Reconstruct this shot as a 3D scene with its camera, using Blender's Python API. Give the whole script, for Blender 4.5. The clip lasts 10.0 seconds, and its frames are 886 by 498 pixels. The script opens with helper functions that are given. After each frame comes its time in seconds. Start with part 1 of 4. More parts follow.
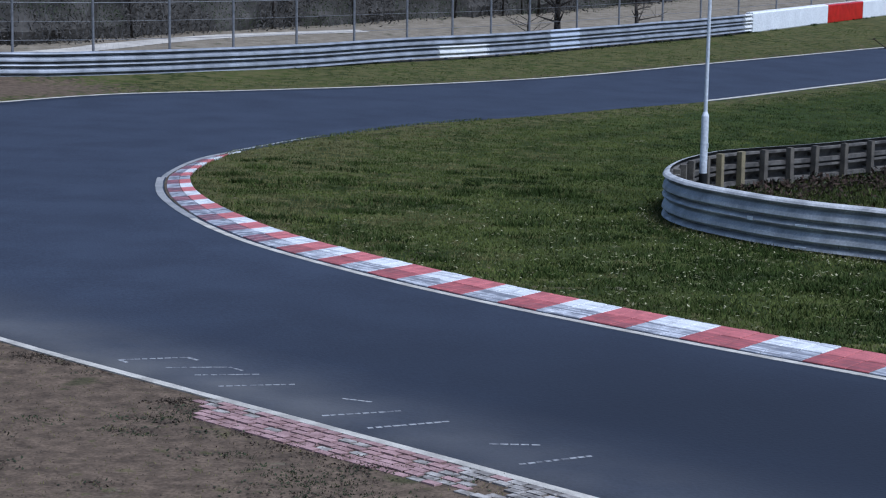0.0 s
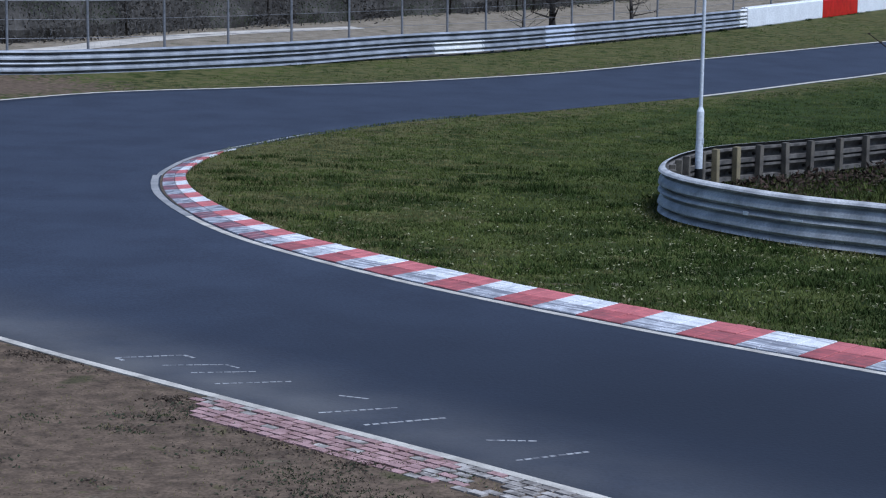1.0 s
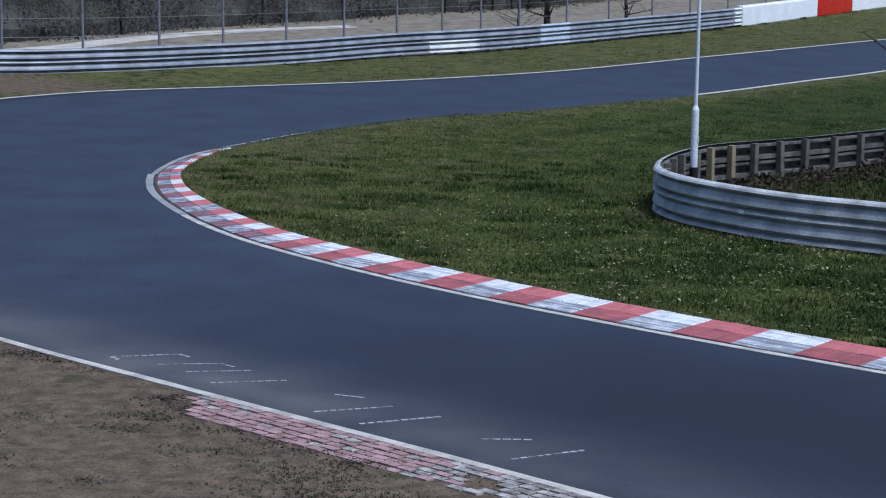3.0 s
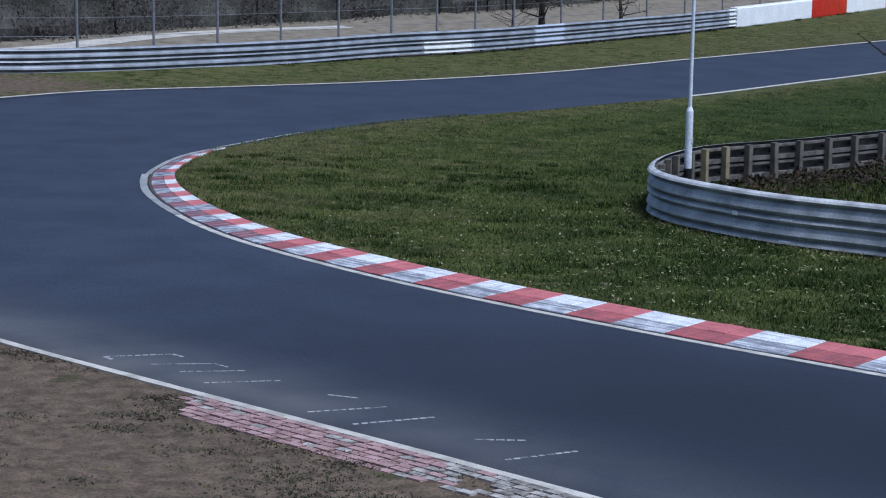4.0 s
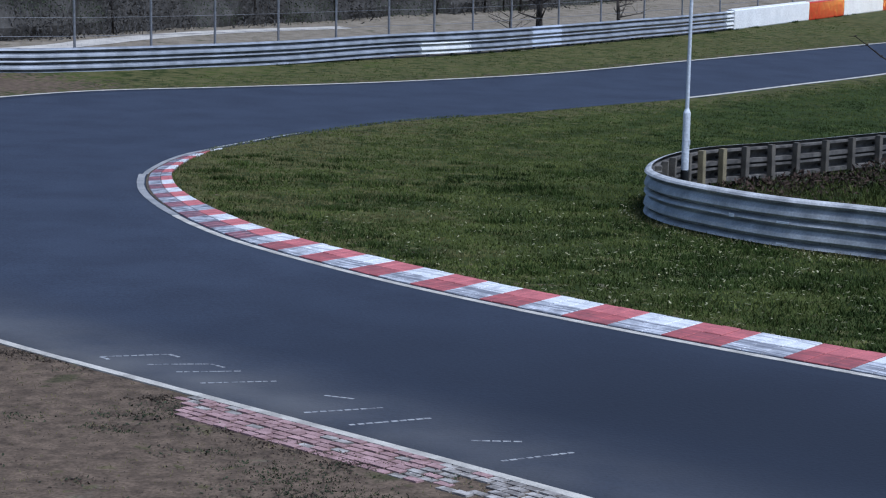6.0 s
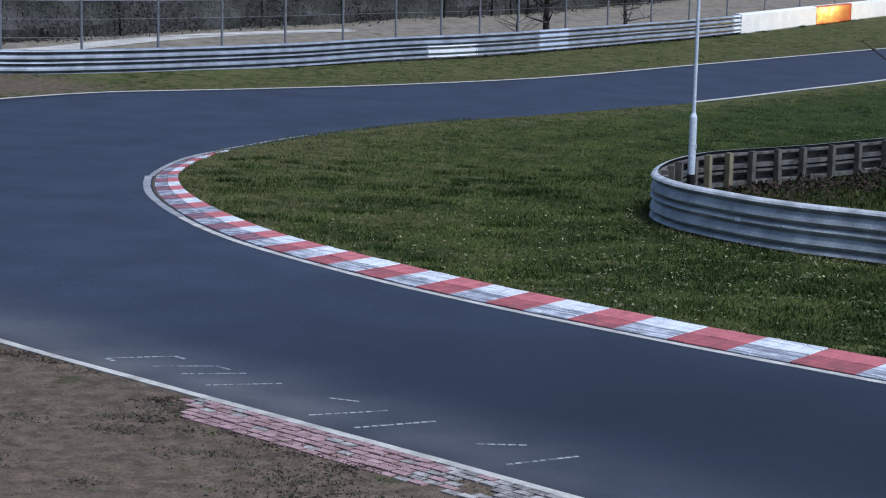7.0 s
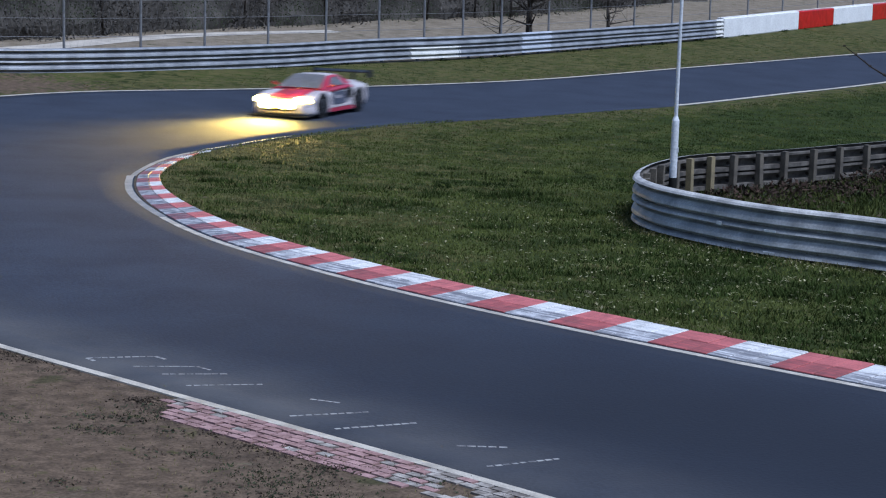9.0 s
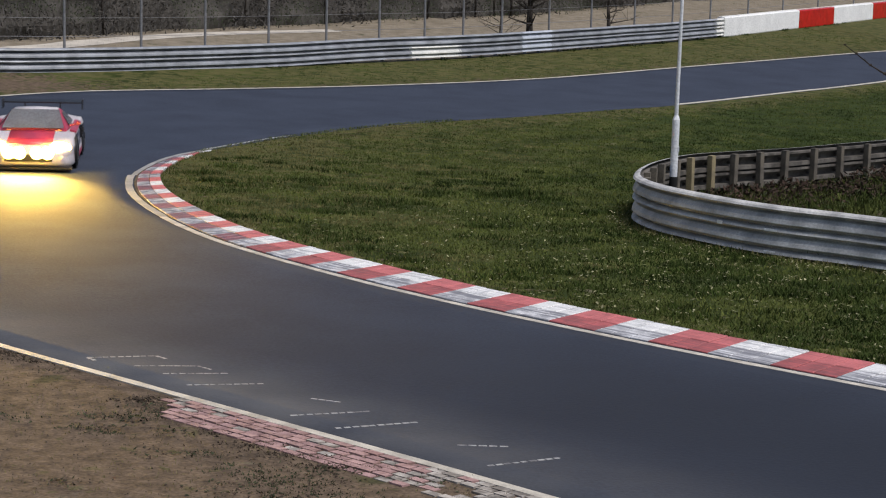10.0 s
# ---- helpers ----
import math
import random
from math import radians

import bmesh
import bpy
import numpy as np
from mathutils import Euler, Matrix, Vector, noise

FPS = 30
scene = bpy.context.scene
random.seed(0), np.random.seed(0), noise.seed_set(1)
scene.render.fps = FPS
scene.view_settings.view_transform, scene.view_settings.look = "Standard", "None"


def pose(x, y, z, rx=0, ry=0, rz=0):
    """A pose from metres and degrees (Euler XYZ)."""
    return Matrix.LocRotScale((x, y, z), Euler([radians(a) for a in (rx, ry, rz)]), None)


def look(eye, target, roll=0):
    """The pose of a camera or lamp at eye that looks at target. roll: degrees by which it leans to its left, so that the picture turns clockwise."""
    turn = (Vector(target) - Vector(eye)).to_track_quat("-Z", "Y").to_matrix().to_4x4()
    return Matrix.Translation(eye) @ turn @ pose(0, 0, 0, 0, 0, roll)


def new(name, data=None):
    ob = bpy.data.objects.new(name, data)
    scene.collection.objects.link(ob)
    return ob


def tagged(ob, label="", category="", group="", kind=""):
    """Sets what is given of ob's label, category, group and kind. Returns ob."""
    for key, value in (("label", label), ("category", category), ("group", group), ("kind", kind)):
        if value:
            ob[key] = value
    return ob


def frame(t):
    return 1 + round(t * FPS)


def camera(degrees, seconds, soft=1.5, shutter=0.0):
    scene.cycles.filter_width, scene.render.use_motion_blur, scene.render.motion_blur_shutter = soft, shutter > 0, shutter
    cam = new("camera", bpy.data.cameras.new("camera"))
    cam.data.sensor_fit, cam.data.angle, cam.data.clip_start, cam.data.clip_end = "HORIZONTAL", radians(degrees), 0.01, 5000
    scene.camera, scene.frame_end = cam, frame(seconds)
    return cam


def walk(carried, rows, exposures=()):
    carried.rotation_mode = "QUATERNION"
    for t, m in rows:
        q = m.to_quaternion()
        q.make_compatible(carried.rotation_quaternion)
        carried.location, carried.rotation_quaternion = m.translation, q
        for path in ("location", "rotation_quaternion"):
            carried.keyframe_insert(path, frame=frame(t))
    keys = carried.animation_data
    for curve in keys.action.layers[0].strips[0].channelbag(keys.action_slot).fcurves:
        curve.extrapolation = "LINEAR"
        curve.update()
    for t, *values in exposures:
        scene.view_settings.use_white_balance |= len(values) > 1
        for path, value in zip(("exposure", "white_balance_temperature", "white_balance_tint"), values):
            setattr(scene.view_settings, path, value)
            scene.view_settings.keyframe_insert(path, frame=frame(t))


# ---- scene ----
cam = camera(25.98, 10.0, 1.15, 0.5)
EYE = (0.0, 0.0, 5.08)
# seconds, yaw, pitch, roll of the hand-held camera
PATH = [
    (0.0, 0.005, -8.734, 0.951),
    (0.5, -0.036, -8.776, 0.903),
    (1.0, -0.120, -8.836, 0.719),
    (1.5, -0.169, -8.851, 0.781),
    (2.0, -0.179, -8.859, 0.739),
    (2.5, -0.208, -8.874, 0.673),
    (4.0, -0.446, -8.853, 0.851),
    (4.5, -0.502, -8.837, 0.916),
    (5.0, -0.561, -8.836, 0.939),
    (5.5, -0.604, -8.836, 0.952),
    (7.0, -0.362, -8.732, 1.266),
    (7.5, -0.637, -8.686, 1.499),
    (8.0, -0.827, -8.679, 1.567),
    (8.5, -1.051, -8.652, 1.747),
    (9.0, -0.914, -8.665, 1.703),
    (9.5, -0.961, -8.625, 1.807),
    (10.0, -0.897, -8.687, 1.655),
]
walk(cam, [(t, pose(*EYE, 0, 0, yaw) @ pose(0, 0, 0, 90 + pitch) @ pose(0, 0, 0, 0, 0, roll)) for t, yaw, pitch, roll in PATH],
     exposures=[(0.0, 0.7, 5200, 11), (7.0, 0.7, 5200, 11), (8.0, 0.64, 5220, 12), (9.3, 0.6, 5250, 12), (9.7, 0.62, 5650, 12), (10.0, 0.64, 6500, 12)])

# ---- light: an overcast evening ----
world = bpy.data.worlds.new("world")
scene.world = world
world.use_nodes = True
wn = world.node_tree.nodes
sky = wn.new("ShaderNodeTexSky")
sky.sky_type, sky.sun_disc = "NISHITA", False
sky.sun_elevation, sky.sun_rotation = radians(61.5), radians(128)
sky.air_density, sky.dust_density = 1.0, 2.0
wn["Background"].inputs[1].default_value = 0.054
world.node_tree.links.new(sky.outputs[0], wn["Background"].inputs[0])
sun = new("sun", bpy.data.lights.new("sun", "SUN"))
sun.data.energy, sun.data.angle, sun.data.color = 2.2, radians(34), (1.0, 0.98, 0.95)
sun.matrix_world = look((0, 0, 0), (-0.42, 0.34, -1.0))


# ---- materials ----
def material(name, colour, dark=None, rough=0.8, scale=4.0, fine=40.0, bump=0.2, metal=0.0, vary=0.0, low=0.35, high=0.65, gloss=0.5):
    """A two-scale procedural surface: large stains between two colours, fine grain and relief."""
    m = bpy.data.materials.new(name)
    m.use_nodes = True
    t = m.node_tree
    n, l = t.nodes, t.links
    b = n["Principled BSDF"]
    tc = n.new("ShaderNodeTexCoord")
    big, small = n.new("ShaderNodeTexNoise"), n.new("ShaderNodeTexNoise")
    for q, s, d in ((big, scale, 6), (small, fine, 3)):
        q.inputs["Scale"].default_value, q.inputs["Detail"].default_value = s, d
        l.new(tc.outputs["Object"], q.inputs["Vector"])
    ramp = n.new("ShaderNodeValToRGB")
    ramp.color_ramp.elements[0].position, ramp.color_ramp.elements[1].position = low, high
    dark = dark or tuple(c * 0.7 for c in colour)
    ramp.color_ramp.elements[0].color, ramp.color_ramp.elements[1].color = (*dark, 1), (*colour, 1)
    l.new(big.outputs["Fac"], ramp.inputs["Fac"])
    grain = n.new("ShaderNodeMapRange")
    grain.inputs["From Min"].default_value, grain.inputs["From Max"].default_value = 0.3, 0.7
    grain.inputs["To Min"].default_value, grain.inputs["To Max"].default_value = 0.82, 1.15
    l.new(small.outputs["Fac"], grain.inputs["Value"])
    mul = n.new("ShaderNodeVectorMath")
    mul.operation = "SCALE"
    l.new(ramp.outputs["Color"], mul.inputs[0])
    l.new(grain.outputs["Result"], mul.inputs["Scale"])
    out = mul.outputs[0]
    if vary:
        info = n.new("ShaderNodeObjectInfo")
        geo = n.new("ShaderNodeNewGeometry")
        add = n.new("ShaderNodeMath")
        add.operation = "ADD"
        l.new(info.outputs["Random"], add.inputs[0])
        l.new(geo.outputs["Random Per Island"], add.inputs[1])
        mr = n.new("ShaderNodeMapRange")
        mr.inputs["From Max"].default_value = 2.0
        mr.inputs["To Min"].default_value, mr.inputs["To Max"].default_value = 1 - vary, 1 + vary
        l.new(add.outputs[0], mr.inputs["Value"])
        m2 = n.new("ShaderNodeVectorMath")
        m2.operation = "SCALE"
        l.new(out, m2.inputs[0])
        l.new(mr.outputs["Result"], m2.inputs["Scale"])
        out = m2.outputs[0]
    l.new(out, b.inputs["Base Color"])
    b.inputs["Roughness"].default_value, b.inputs["Metallic"].default_value = rough, metal
    b.inputs["Specular IOR Level"].default_value = gloss
    bp = n.new("ShaderNodeBump")
    bp.inputs["Strength"].default_value, bp.inputs["Distance"].default_value = bump, 0.02
    l.new(small.outputs["Fac"], bp.inputs["Height"])
    l.new(bp.outputs["Normal"], b.inputs["Normal"])
    return m


def glow(name, colour, strength):
    m = bpy.data.materials.new(name)
    m.use_nodes = True
    b = m.node_tree.nodes["Principled BSDF"]
    b.inputs["Base Color"].default_value = (*colour, 1)
    b.inputs["Emission Color"].default_value = (*colour, 1)
    b.inputs["Emission Strength"].default_value = strength
    return m


def ground_material():
    """Grass, bare sandy soil and dry meadow, mixed by the zones stored on the ground and broken up by noise."""
    m = material("ground", (0.062, 0.073, 0.019), (0.025, 0.034, 0.009), 0.95, 0.6, 14.0, 0.7, gloss=0.08)
    n, l = m.node_tree.nodes, m.node_tree.links
    b = n["Principled BSDF"]
    base = b.inputs["Base Color"].links[0].from_socket
    tc = n.new("ShaderNodeTexCoord")

    def noise_tex(scale, detail=6):
        q = n.new("ShaderNodeTexNoise")
        q.inputs["Scale"].default_value, q.inputs["Detail"].default_value = scale, detail
        l.new(tc.outputs["Object"], q.inputs["Vector"])
        return q.outputs["Fac"]

    zone = n.new("ShaderNodeAttribute")
    zone.attribute_name = "zone"
    sep = n.new("ShaderNodeSeparateColor")
    l.new(zone.outputs["Color"], sep.inputs[0])
    for i, (c0, c1, sc, brk) in enumerate((((0.138, 0.1, 0.07), (0.072, 0.053, 0.038), 4.2, 4.5),
                                           ((0.235, 0.2, 0.152), (0.15, 0.126, 0.094), 1.6, 1.2),
                                           ((0.098, 0.09, 0.036), (0.06, 0.062, 0.022), 1.4, 2.4),
                                           ((0.038, 0.053, 0.014), (0.018, 0.027, 0.007), 1.2, 0.9))):
        r = n.new("ShaderNodeValToRGB")
        r.color_ramp.elements[0].position, r.color_ramp.elements[1].position = 0.33, 0.66
        r.color_ramp.elements[0].color, r.color_ramp.elements[1].color = (*c1, 1), (*c0, 1)
        l.new(noise_tex(sc, 10), r.inputs["Fac"])
        edge = n.new("ShaderNodeMath")
        edge.operation = "ADD"
        l.new(sep.outputs[i] if i < 3 else zone.outputs["Alpha"], edge.inputs[0])
        k = n.new("ShaderNodeMapRange")
        k.inputs["To Min"].default_value, k.inputs["To Max"].default_value = -0.5, 0.5
        k.inputs["From Min"].default_value, k.inputs["From Max"].default_value = 0.3, 0.7
        l.new(noise_tex(brk, 8), k.inputs["Value"])
        l.new(k.outputs["Result"], edge.inputs[1])
        fac = n.new("ShaderNodeMapRange")
        fac.inputs["From Min"].default_value, fac.inputs["From Max"].default_value = 0.4, 0.6
        l.new(edge.outputs[0], fac.inputs["Value"])
        mix = n.new("ShaderNodeMix")
        mix.data_type = "RGBA"
        l.new(fac.outputs["Result"], mix.inputs["Factor"])
        l.new(base, mix.inputs["A"])
        l.new(r.outputs["Color"], mix.inputs["B"])
        base = mix.outputs["Result"]
    grain = n.new("ShaderNodeMapRange")
    grain.inputs["From Min"].default_value, grain.inputs["From Max"].default_value = 0.3, 0.7
    grain.inputs["To Min"].default_value, grain.inputs["To Max"].default_value = 0.68, 1.32
    l.new(noise_tex(26, 5), grain.inputs["Value"])
    fine = n.new("ShaderNodeVectorMath")
    fine.operation = "SCALE"
    l.new(base, fine.inputs[0])
    l.new(grain.outputs["Result"], fine.inputs["Scale"])
    l.new(fine.outputs[0], b.inputs["Base Color"])
    return m


def asphalt_material():
    """Dark asphalt with a worn, dusty band where the zone attribute says that dirt is carried on."""
    m = material("asphalt", (0.042, 0.051, 0.074), (0.034, 0.041, 0.06), 0.95, 0.6, 22.0, 0.35)
    n, l = m.node_tree.nodes, m.node_tree.links
    b = n["Principled BSDF"]
    base = b.inputs["Base Color"].links[0].from_socket
    tc = n.new("ShaderNodeTexCoord")
    q = n.new("ShaderNodeTexNoise")
    q.inputs["Scale"].default_value, q.inputs["Detail"].default_value = 0.9, 9
    l.new(tc.outputs["Object"], q.inputs["Vector"])
    zone = n.new("ShaderNodeAttribute")
    zone.attribute_name = "zone"
    mul = n.new("ShaderNodeMath")
    mul.operation = "MULTIPLY"
    sep = n.new("ShaderNodeSeparateColor")
    l.new(zone.outputs["Color"], sep.inputs[0])
    l.new(sep.outputs[0], mul.inputs[0])
    laid = n.new("ShaderNodeMix")
    laid.data_type = "RGBA"
    l.new(sep.outputs[1], laid.inputs["Factor"])
    l.new(base, laid.inputs["A"])
    laid.inputs["B"].default_value = (0.02, 0.024, 0.034, 1)
    base = laid.outputs["Result"]
    l.new(q.outputs["Fac"], mul.inputs[1])
    mix = n.new("ShaderNodeMix")
    mix.data_type = "RGBA"
    l.new(mul.outputs[0], mix.inputs["Factor"])
    l.new(base, mix.inputs["A"])
    mix.inputs["B"].default_value = (0.18, 0.172, 0.16, 1)
    b.inputs["Specular IOR Level"].default_value = 0.12
    l.new(mix.outputs["Result"], b.inputs["Base Color"])
    return m


GROUND, ASPHALT = ground_material(), asphalt_material()
LINE = material("road paint", (0.56, 0.515, 0.44), (0.34, 0.31, 0.265), 0.7, 3.0, 50.0)
WORN = material("worn paint", (0.34, 0.34, 0.34), (0.1, 0.1, 0.11), 0.8, 9.0, 60.0, low=0.35, high=0.55)
GUTTER = material("gutter concrete", (0.3, 0.29, 0.28), (0.2, 0.2, 0.2), 0.85, 2.0, 40.0)
KERB_WHITE = material("white kerb paint", (0.72, 0.71, 0.7), (0.42, 0.42, 0.43), 0.42, 5.0, 40.0, vary=0.08, low=0.25, high=0.5)
KERB_RED = material("red kerb paint", (0.5, 0.14, 0.14), (0.32, 0.09, 0.09), 0.6, 4.0, 40.0, vary=0.1, low=0.25, high=0.55)
KERB_SCUFF_WHITE = material("rubbered white kerb paint", (0.46, 0.46, 0.49), (0.1, 0.1, 0.12), 0.38, 6.0, 40.0, vary=0.12)
KERB_SCUFF_RED = material("rubbered red kerb paint", (0.28, 0.09, 0.1), (0.1, 0.055, 0.065), 0.38, 6.0, 40.0, vary=0.12)


def streaked(m, colour, amount, low=0.52, high=0.62):
    """Tyre rubber and grooves drawn out along the kerb."""
    n, l = m.node_tree.nodes, m.node_tree.links
    b = n["Principled BSDF"]
    base = b.inputs["Base Color"].links[0].from_socket
    tc, mp, q = n.new("ShaderNodeTexCoord"), n.new("ShaderNodeMapping"), n.new("ShaderNodeTexNoise")
    mp.vector_type = "TEXTURE"
    mp.inputs["Rotation"].default_value = (0, 0, radians(133))
    mp.inputs["Scale"].default_value = (1.4, 0.06, 1.0)
    l.new(tc.outputs["Object"], mp.inputs["Vector"])
    l.new(mp.outputs["Vector"], q.inputs["Vector"])
    q.inputs["Scale"].default_value, q.inputs["Detail"].default_value = 1.0, 4
    r = n.new("ShaderNodeMapRange")
    r.inputs["From Min"].default_value, r.inputs["From Max"].default_value, r.inputs["To Max"].default_value = low, high, amount
    l.new(q.outputs["Fac"], r.inputs["Value"])
    mix = n.new("ShaderNodeMix")
    mix.data_type = "RGBA"
    l.new(r.outputs["Result"], mix.inputs["Factor"])
    l.new(base, mix.inputs["A"])
    mix.inputs["B"].default_value = (*colour, 1)
    l.new(mix.outputs["Result"], b.inputs["Base Color"])


streaked(KERB_WHITE, (0.2, 0.2, 0.22), 0.6)
streaked(KERB_RED, (0.2, 0.07, 0.07), 0.4)
KERB_LOW_WHITE = material("scuffed white kerb paint", (0.6, 0.6, 0.62), (0.3, 0.3, 0.32), 0.6, 5.0, 40.0, vary=0.1)
KERB_LOW_RED = material("scuffed red kerb paint", (0.42, 0.1, 0.1), (0.26, 0.07, 0.07), 0.6, 4.0, 40.0, vary=0.12)
streaked(KERB_LOW_WHITE, (0.12, 0.12, 0.14), 0.8, 0.46, 0.56)
streaked(KERB_LOW_RED, (0.15, 0.06, 0.065), 0.5, 0.46, 0.58)
OLD_RED = material("faded red kerb stone", (0.4, 0.25, 0.24), (0.24, 0.14, 0.13), 0.9, 5.0, 40.0, vary=0.22)
OLD_GREY = material("bare kerb concrete", (0.44, 0.4, 0.36), (0.14, 0.12, 0.105), 0.9, 6.0, 30.0, vary=0.2)
ZINC = material("galvanised steel", (0.31, 0.325, 0.36), (0.18, 0.19, 0.21), 0.5, 1.6, 25.0, 0.05, metal=0.1, vary=0.08)
ZINC_OLD = material("weathered galvanised steel", (0.6, 0.59, 0.57), (0.34, 0.335, 0.33), 0.55, 2.2, 25.0, 0.08, metal=0.15, vary=0.1)
ZINC_PALE = material("newer galvanised steel", (0.5, 0.53, 0.6), (0.4, 0.43, 0.49), 0.45, 1.6, 25.0, 0.05, metal=0.1)
# darker, browner tone for the rear of the looped barrier's beams
ZINC_BACK = material("dark brown rear of the beams", (0.16, 0.145, 0.128), (0.05, 0.045, 0.04), 0.75, 3.5, 25.0, 0.2, vary=0.15)
WHITE_STEEL = material("white painted steel", (0.75, 0.74, 0.7), (0.6, 0.6, 0.58), 0.5, 1.5, 20.0, 0.05)
POST = material("old wooden post", (0.15, 0.13, 0.1), (0.08, 0.07, 0.058), 0.85, 3.0, 30.0, 0.4, vary=0.25)
POST_YELLOW = material("yellowish post", (0.3, 0.25, 0.14), (0.2, 0.165, 0.1), 0.8, 3.0, 30.0, 0.4)
FENCE = material("fence steel", (0.26, 0.26, 0.27), (0.17, 0.17, 0.18), 0.55, 3.0, 20.0, 0.1, metal=0.3)
POLE = material("pale grey pole paint", (0.72, 0.74, 0.77), (0.6, 0.62, 0.65), 0.4, 2.0, 20.0, 0.03)
BLACK = material("black rubber", (0.016, 0.016, 0.016), (0.01, 0.01, 0.01), 0.7, 5.0, 40.0, gloss=0.2)
BELT_WHITE = material("white barrier sheet", (0.88, 0.88, 0.88), (0.8, 0.8, 0.8), 0.5, 1.0, 15.0, 0.1)
BELT_RED = material("glossy red barrier sheet", (0.56, 0.008, 0.01), (0.46, 0.007, 0.008), 0.17, 1.0, 2.4, 0.6, gloss=0.5)
BARK = material("bark", (0.06, 0.05, 0.042), (0.03, 0.026, 0.022), 0.95, 3.0, 25.0, 0.6, gloss=0.08)
BRUSH = material("bare brush", (0.09, 0.083, 0.074), (0.05, 0.046, 0.041), 0.95, 1.0, 10.0, 0.3, vary=0.22, gloss=0.08)
BRUSH_GREEN = material("dull evergreen leaves", (0.06, 0.07, 0.04), (0.03, 0.037, 0.02), 0.9, 1.0, 10.0, 0.3, vary=0.35, gloss=0.08)
BLOSSOM = material("white blossom", (0.6, 0.58, 0.55), (0.4, 0.39, 0.37), 0.9, 2.0, 20.0, vary=0.25)
BLADE = material("grass blades", (0.105, 0.122, 0.032), (0.038, 0.052, 0.013), 0.85, 0.5, 8.0, 0.1, vary=0.45, gloss=0.08)
BLADE_DEEP = material("lush dark grass blades", (0.044, 0.064, 0.015), (0.018, 0.029, 0.007), 0.85, 0.7, 8.0, 0.1, vary=0.5, gloss=0.08)
BLADE_DRY = material("dry grass blades", (0.18, 0.165, 0.065), (0.095, 0.09, 0.036), 0.9, 1.0, 8.0, 0.1, vary=0.4, gloss=0.08)
LITTER = material("pale fallen leaves", (0.36, 0.34, 0.2), (0.16, 0.15, 0.07), 0.85, 1.0, 10.0, vary=0.35)
BRAMBLE = material("reddish dead bramble", (0.06, 0.039, 0.03), (0.028, 0.02, 0.016), 0.9, 2.0, 10.0, vary=0.4, gloss=0.08)
SOIL = material("loose soil", (0.1, 0.078, 0.06), (0.06, 0.048, 0.037), 0.95, 3.0, 20.0, vary=0.3, gloss=0.08)
PATHSAND = material("pale sandy path", (0.52, 0.475, 0.41), (0.36, 0.325, 0.28), 0.95, 0.8, 12.0, 0.3)


# ---- helpers ----
def ground_z(x, y):
    """The lie of the land: it falls from the far straight to the bend and rises again gently behind the fence."""
    u = min(max(y / 57.7, 0.0), 1.9)
    x = min(max(x, -40.0), 40.0)
    z = -0.675 * (u - 0.5) + 1.664 * (u - 0.5) ** 2 - 0.022 * x * u
    return z + 0.05 * min(max(0.0, y - 109.6), 120.0)


def part(name, bm, mat, parent=None, label="", smooth=False):
    """Links a bmesh as one mesh object, under a thing or a part."""
    me = bpy.data.meshes.new(name)
    bmesh.ops.recalc_face_normals(bm, faces=bm.faces[:])
    bm.to_mesh(me)
    bm.free()
    return placed(name, me, mat, parent, label, smooth)


def placed(name, me, mat, parent=None, label="", smooth=False):
    for m in (mat if isinstance(mat, (list, tuple)) else [mat]):
        me.materials.append(m)
    if smooth:
        me.polygons.foreach_set("use_smooth", [True] * len(me.polygons))
    ob = new(name, me)
    ob.parent = parent
    if label:
        tagged(ob, label)
    return ob


def from_lists(name, verts, faces, mat, parent=None, label="", smooth=False):
    me = bpy.data.meshes.new(name)
    me.from_pydata(verts, [], faces)
    me.update()
    return placed(name, me, mat, parent, label, smooth)


def box(bm, size, at, turn=None, bevel=0.0):
    """A bevelled block of that size centred at a place."""
    m = Matrix.Translation(at) @ (turn or Matrix()) @ Matrix.Diagonal((*size, 1))
    made = bmesh.ops.create_cube(bm, size=1.0, matrix=m)["verts"]
    if bevel:
        edges = list({e for v in made for e in v.link_edges})
        bmesh.ops.bevel(bm, geom=edges, offset=bevel, segments=2, affect="EDGES")


def tube(bm, a, b, r0, r1=None, n=10):
    a, b = Vector(a), Vector(b)
    turn = (b - a).to_track_quat("Z", "Y").to_matrix().to_4x4()
    bmesh.ops.create_cone(bm, cap_ends=True, segments=n, radius1=r0, radius2=r0 if r1 is None else r1, depth=(b - a).length,
                          matrix=Matrix.Translation((a + b) / 2) @ turn)


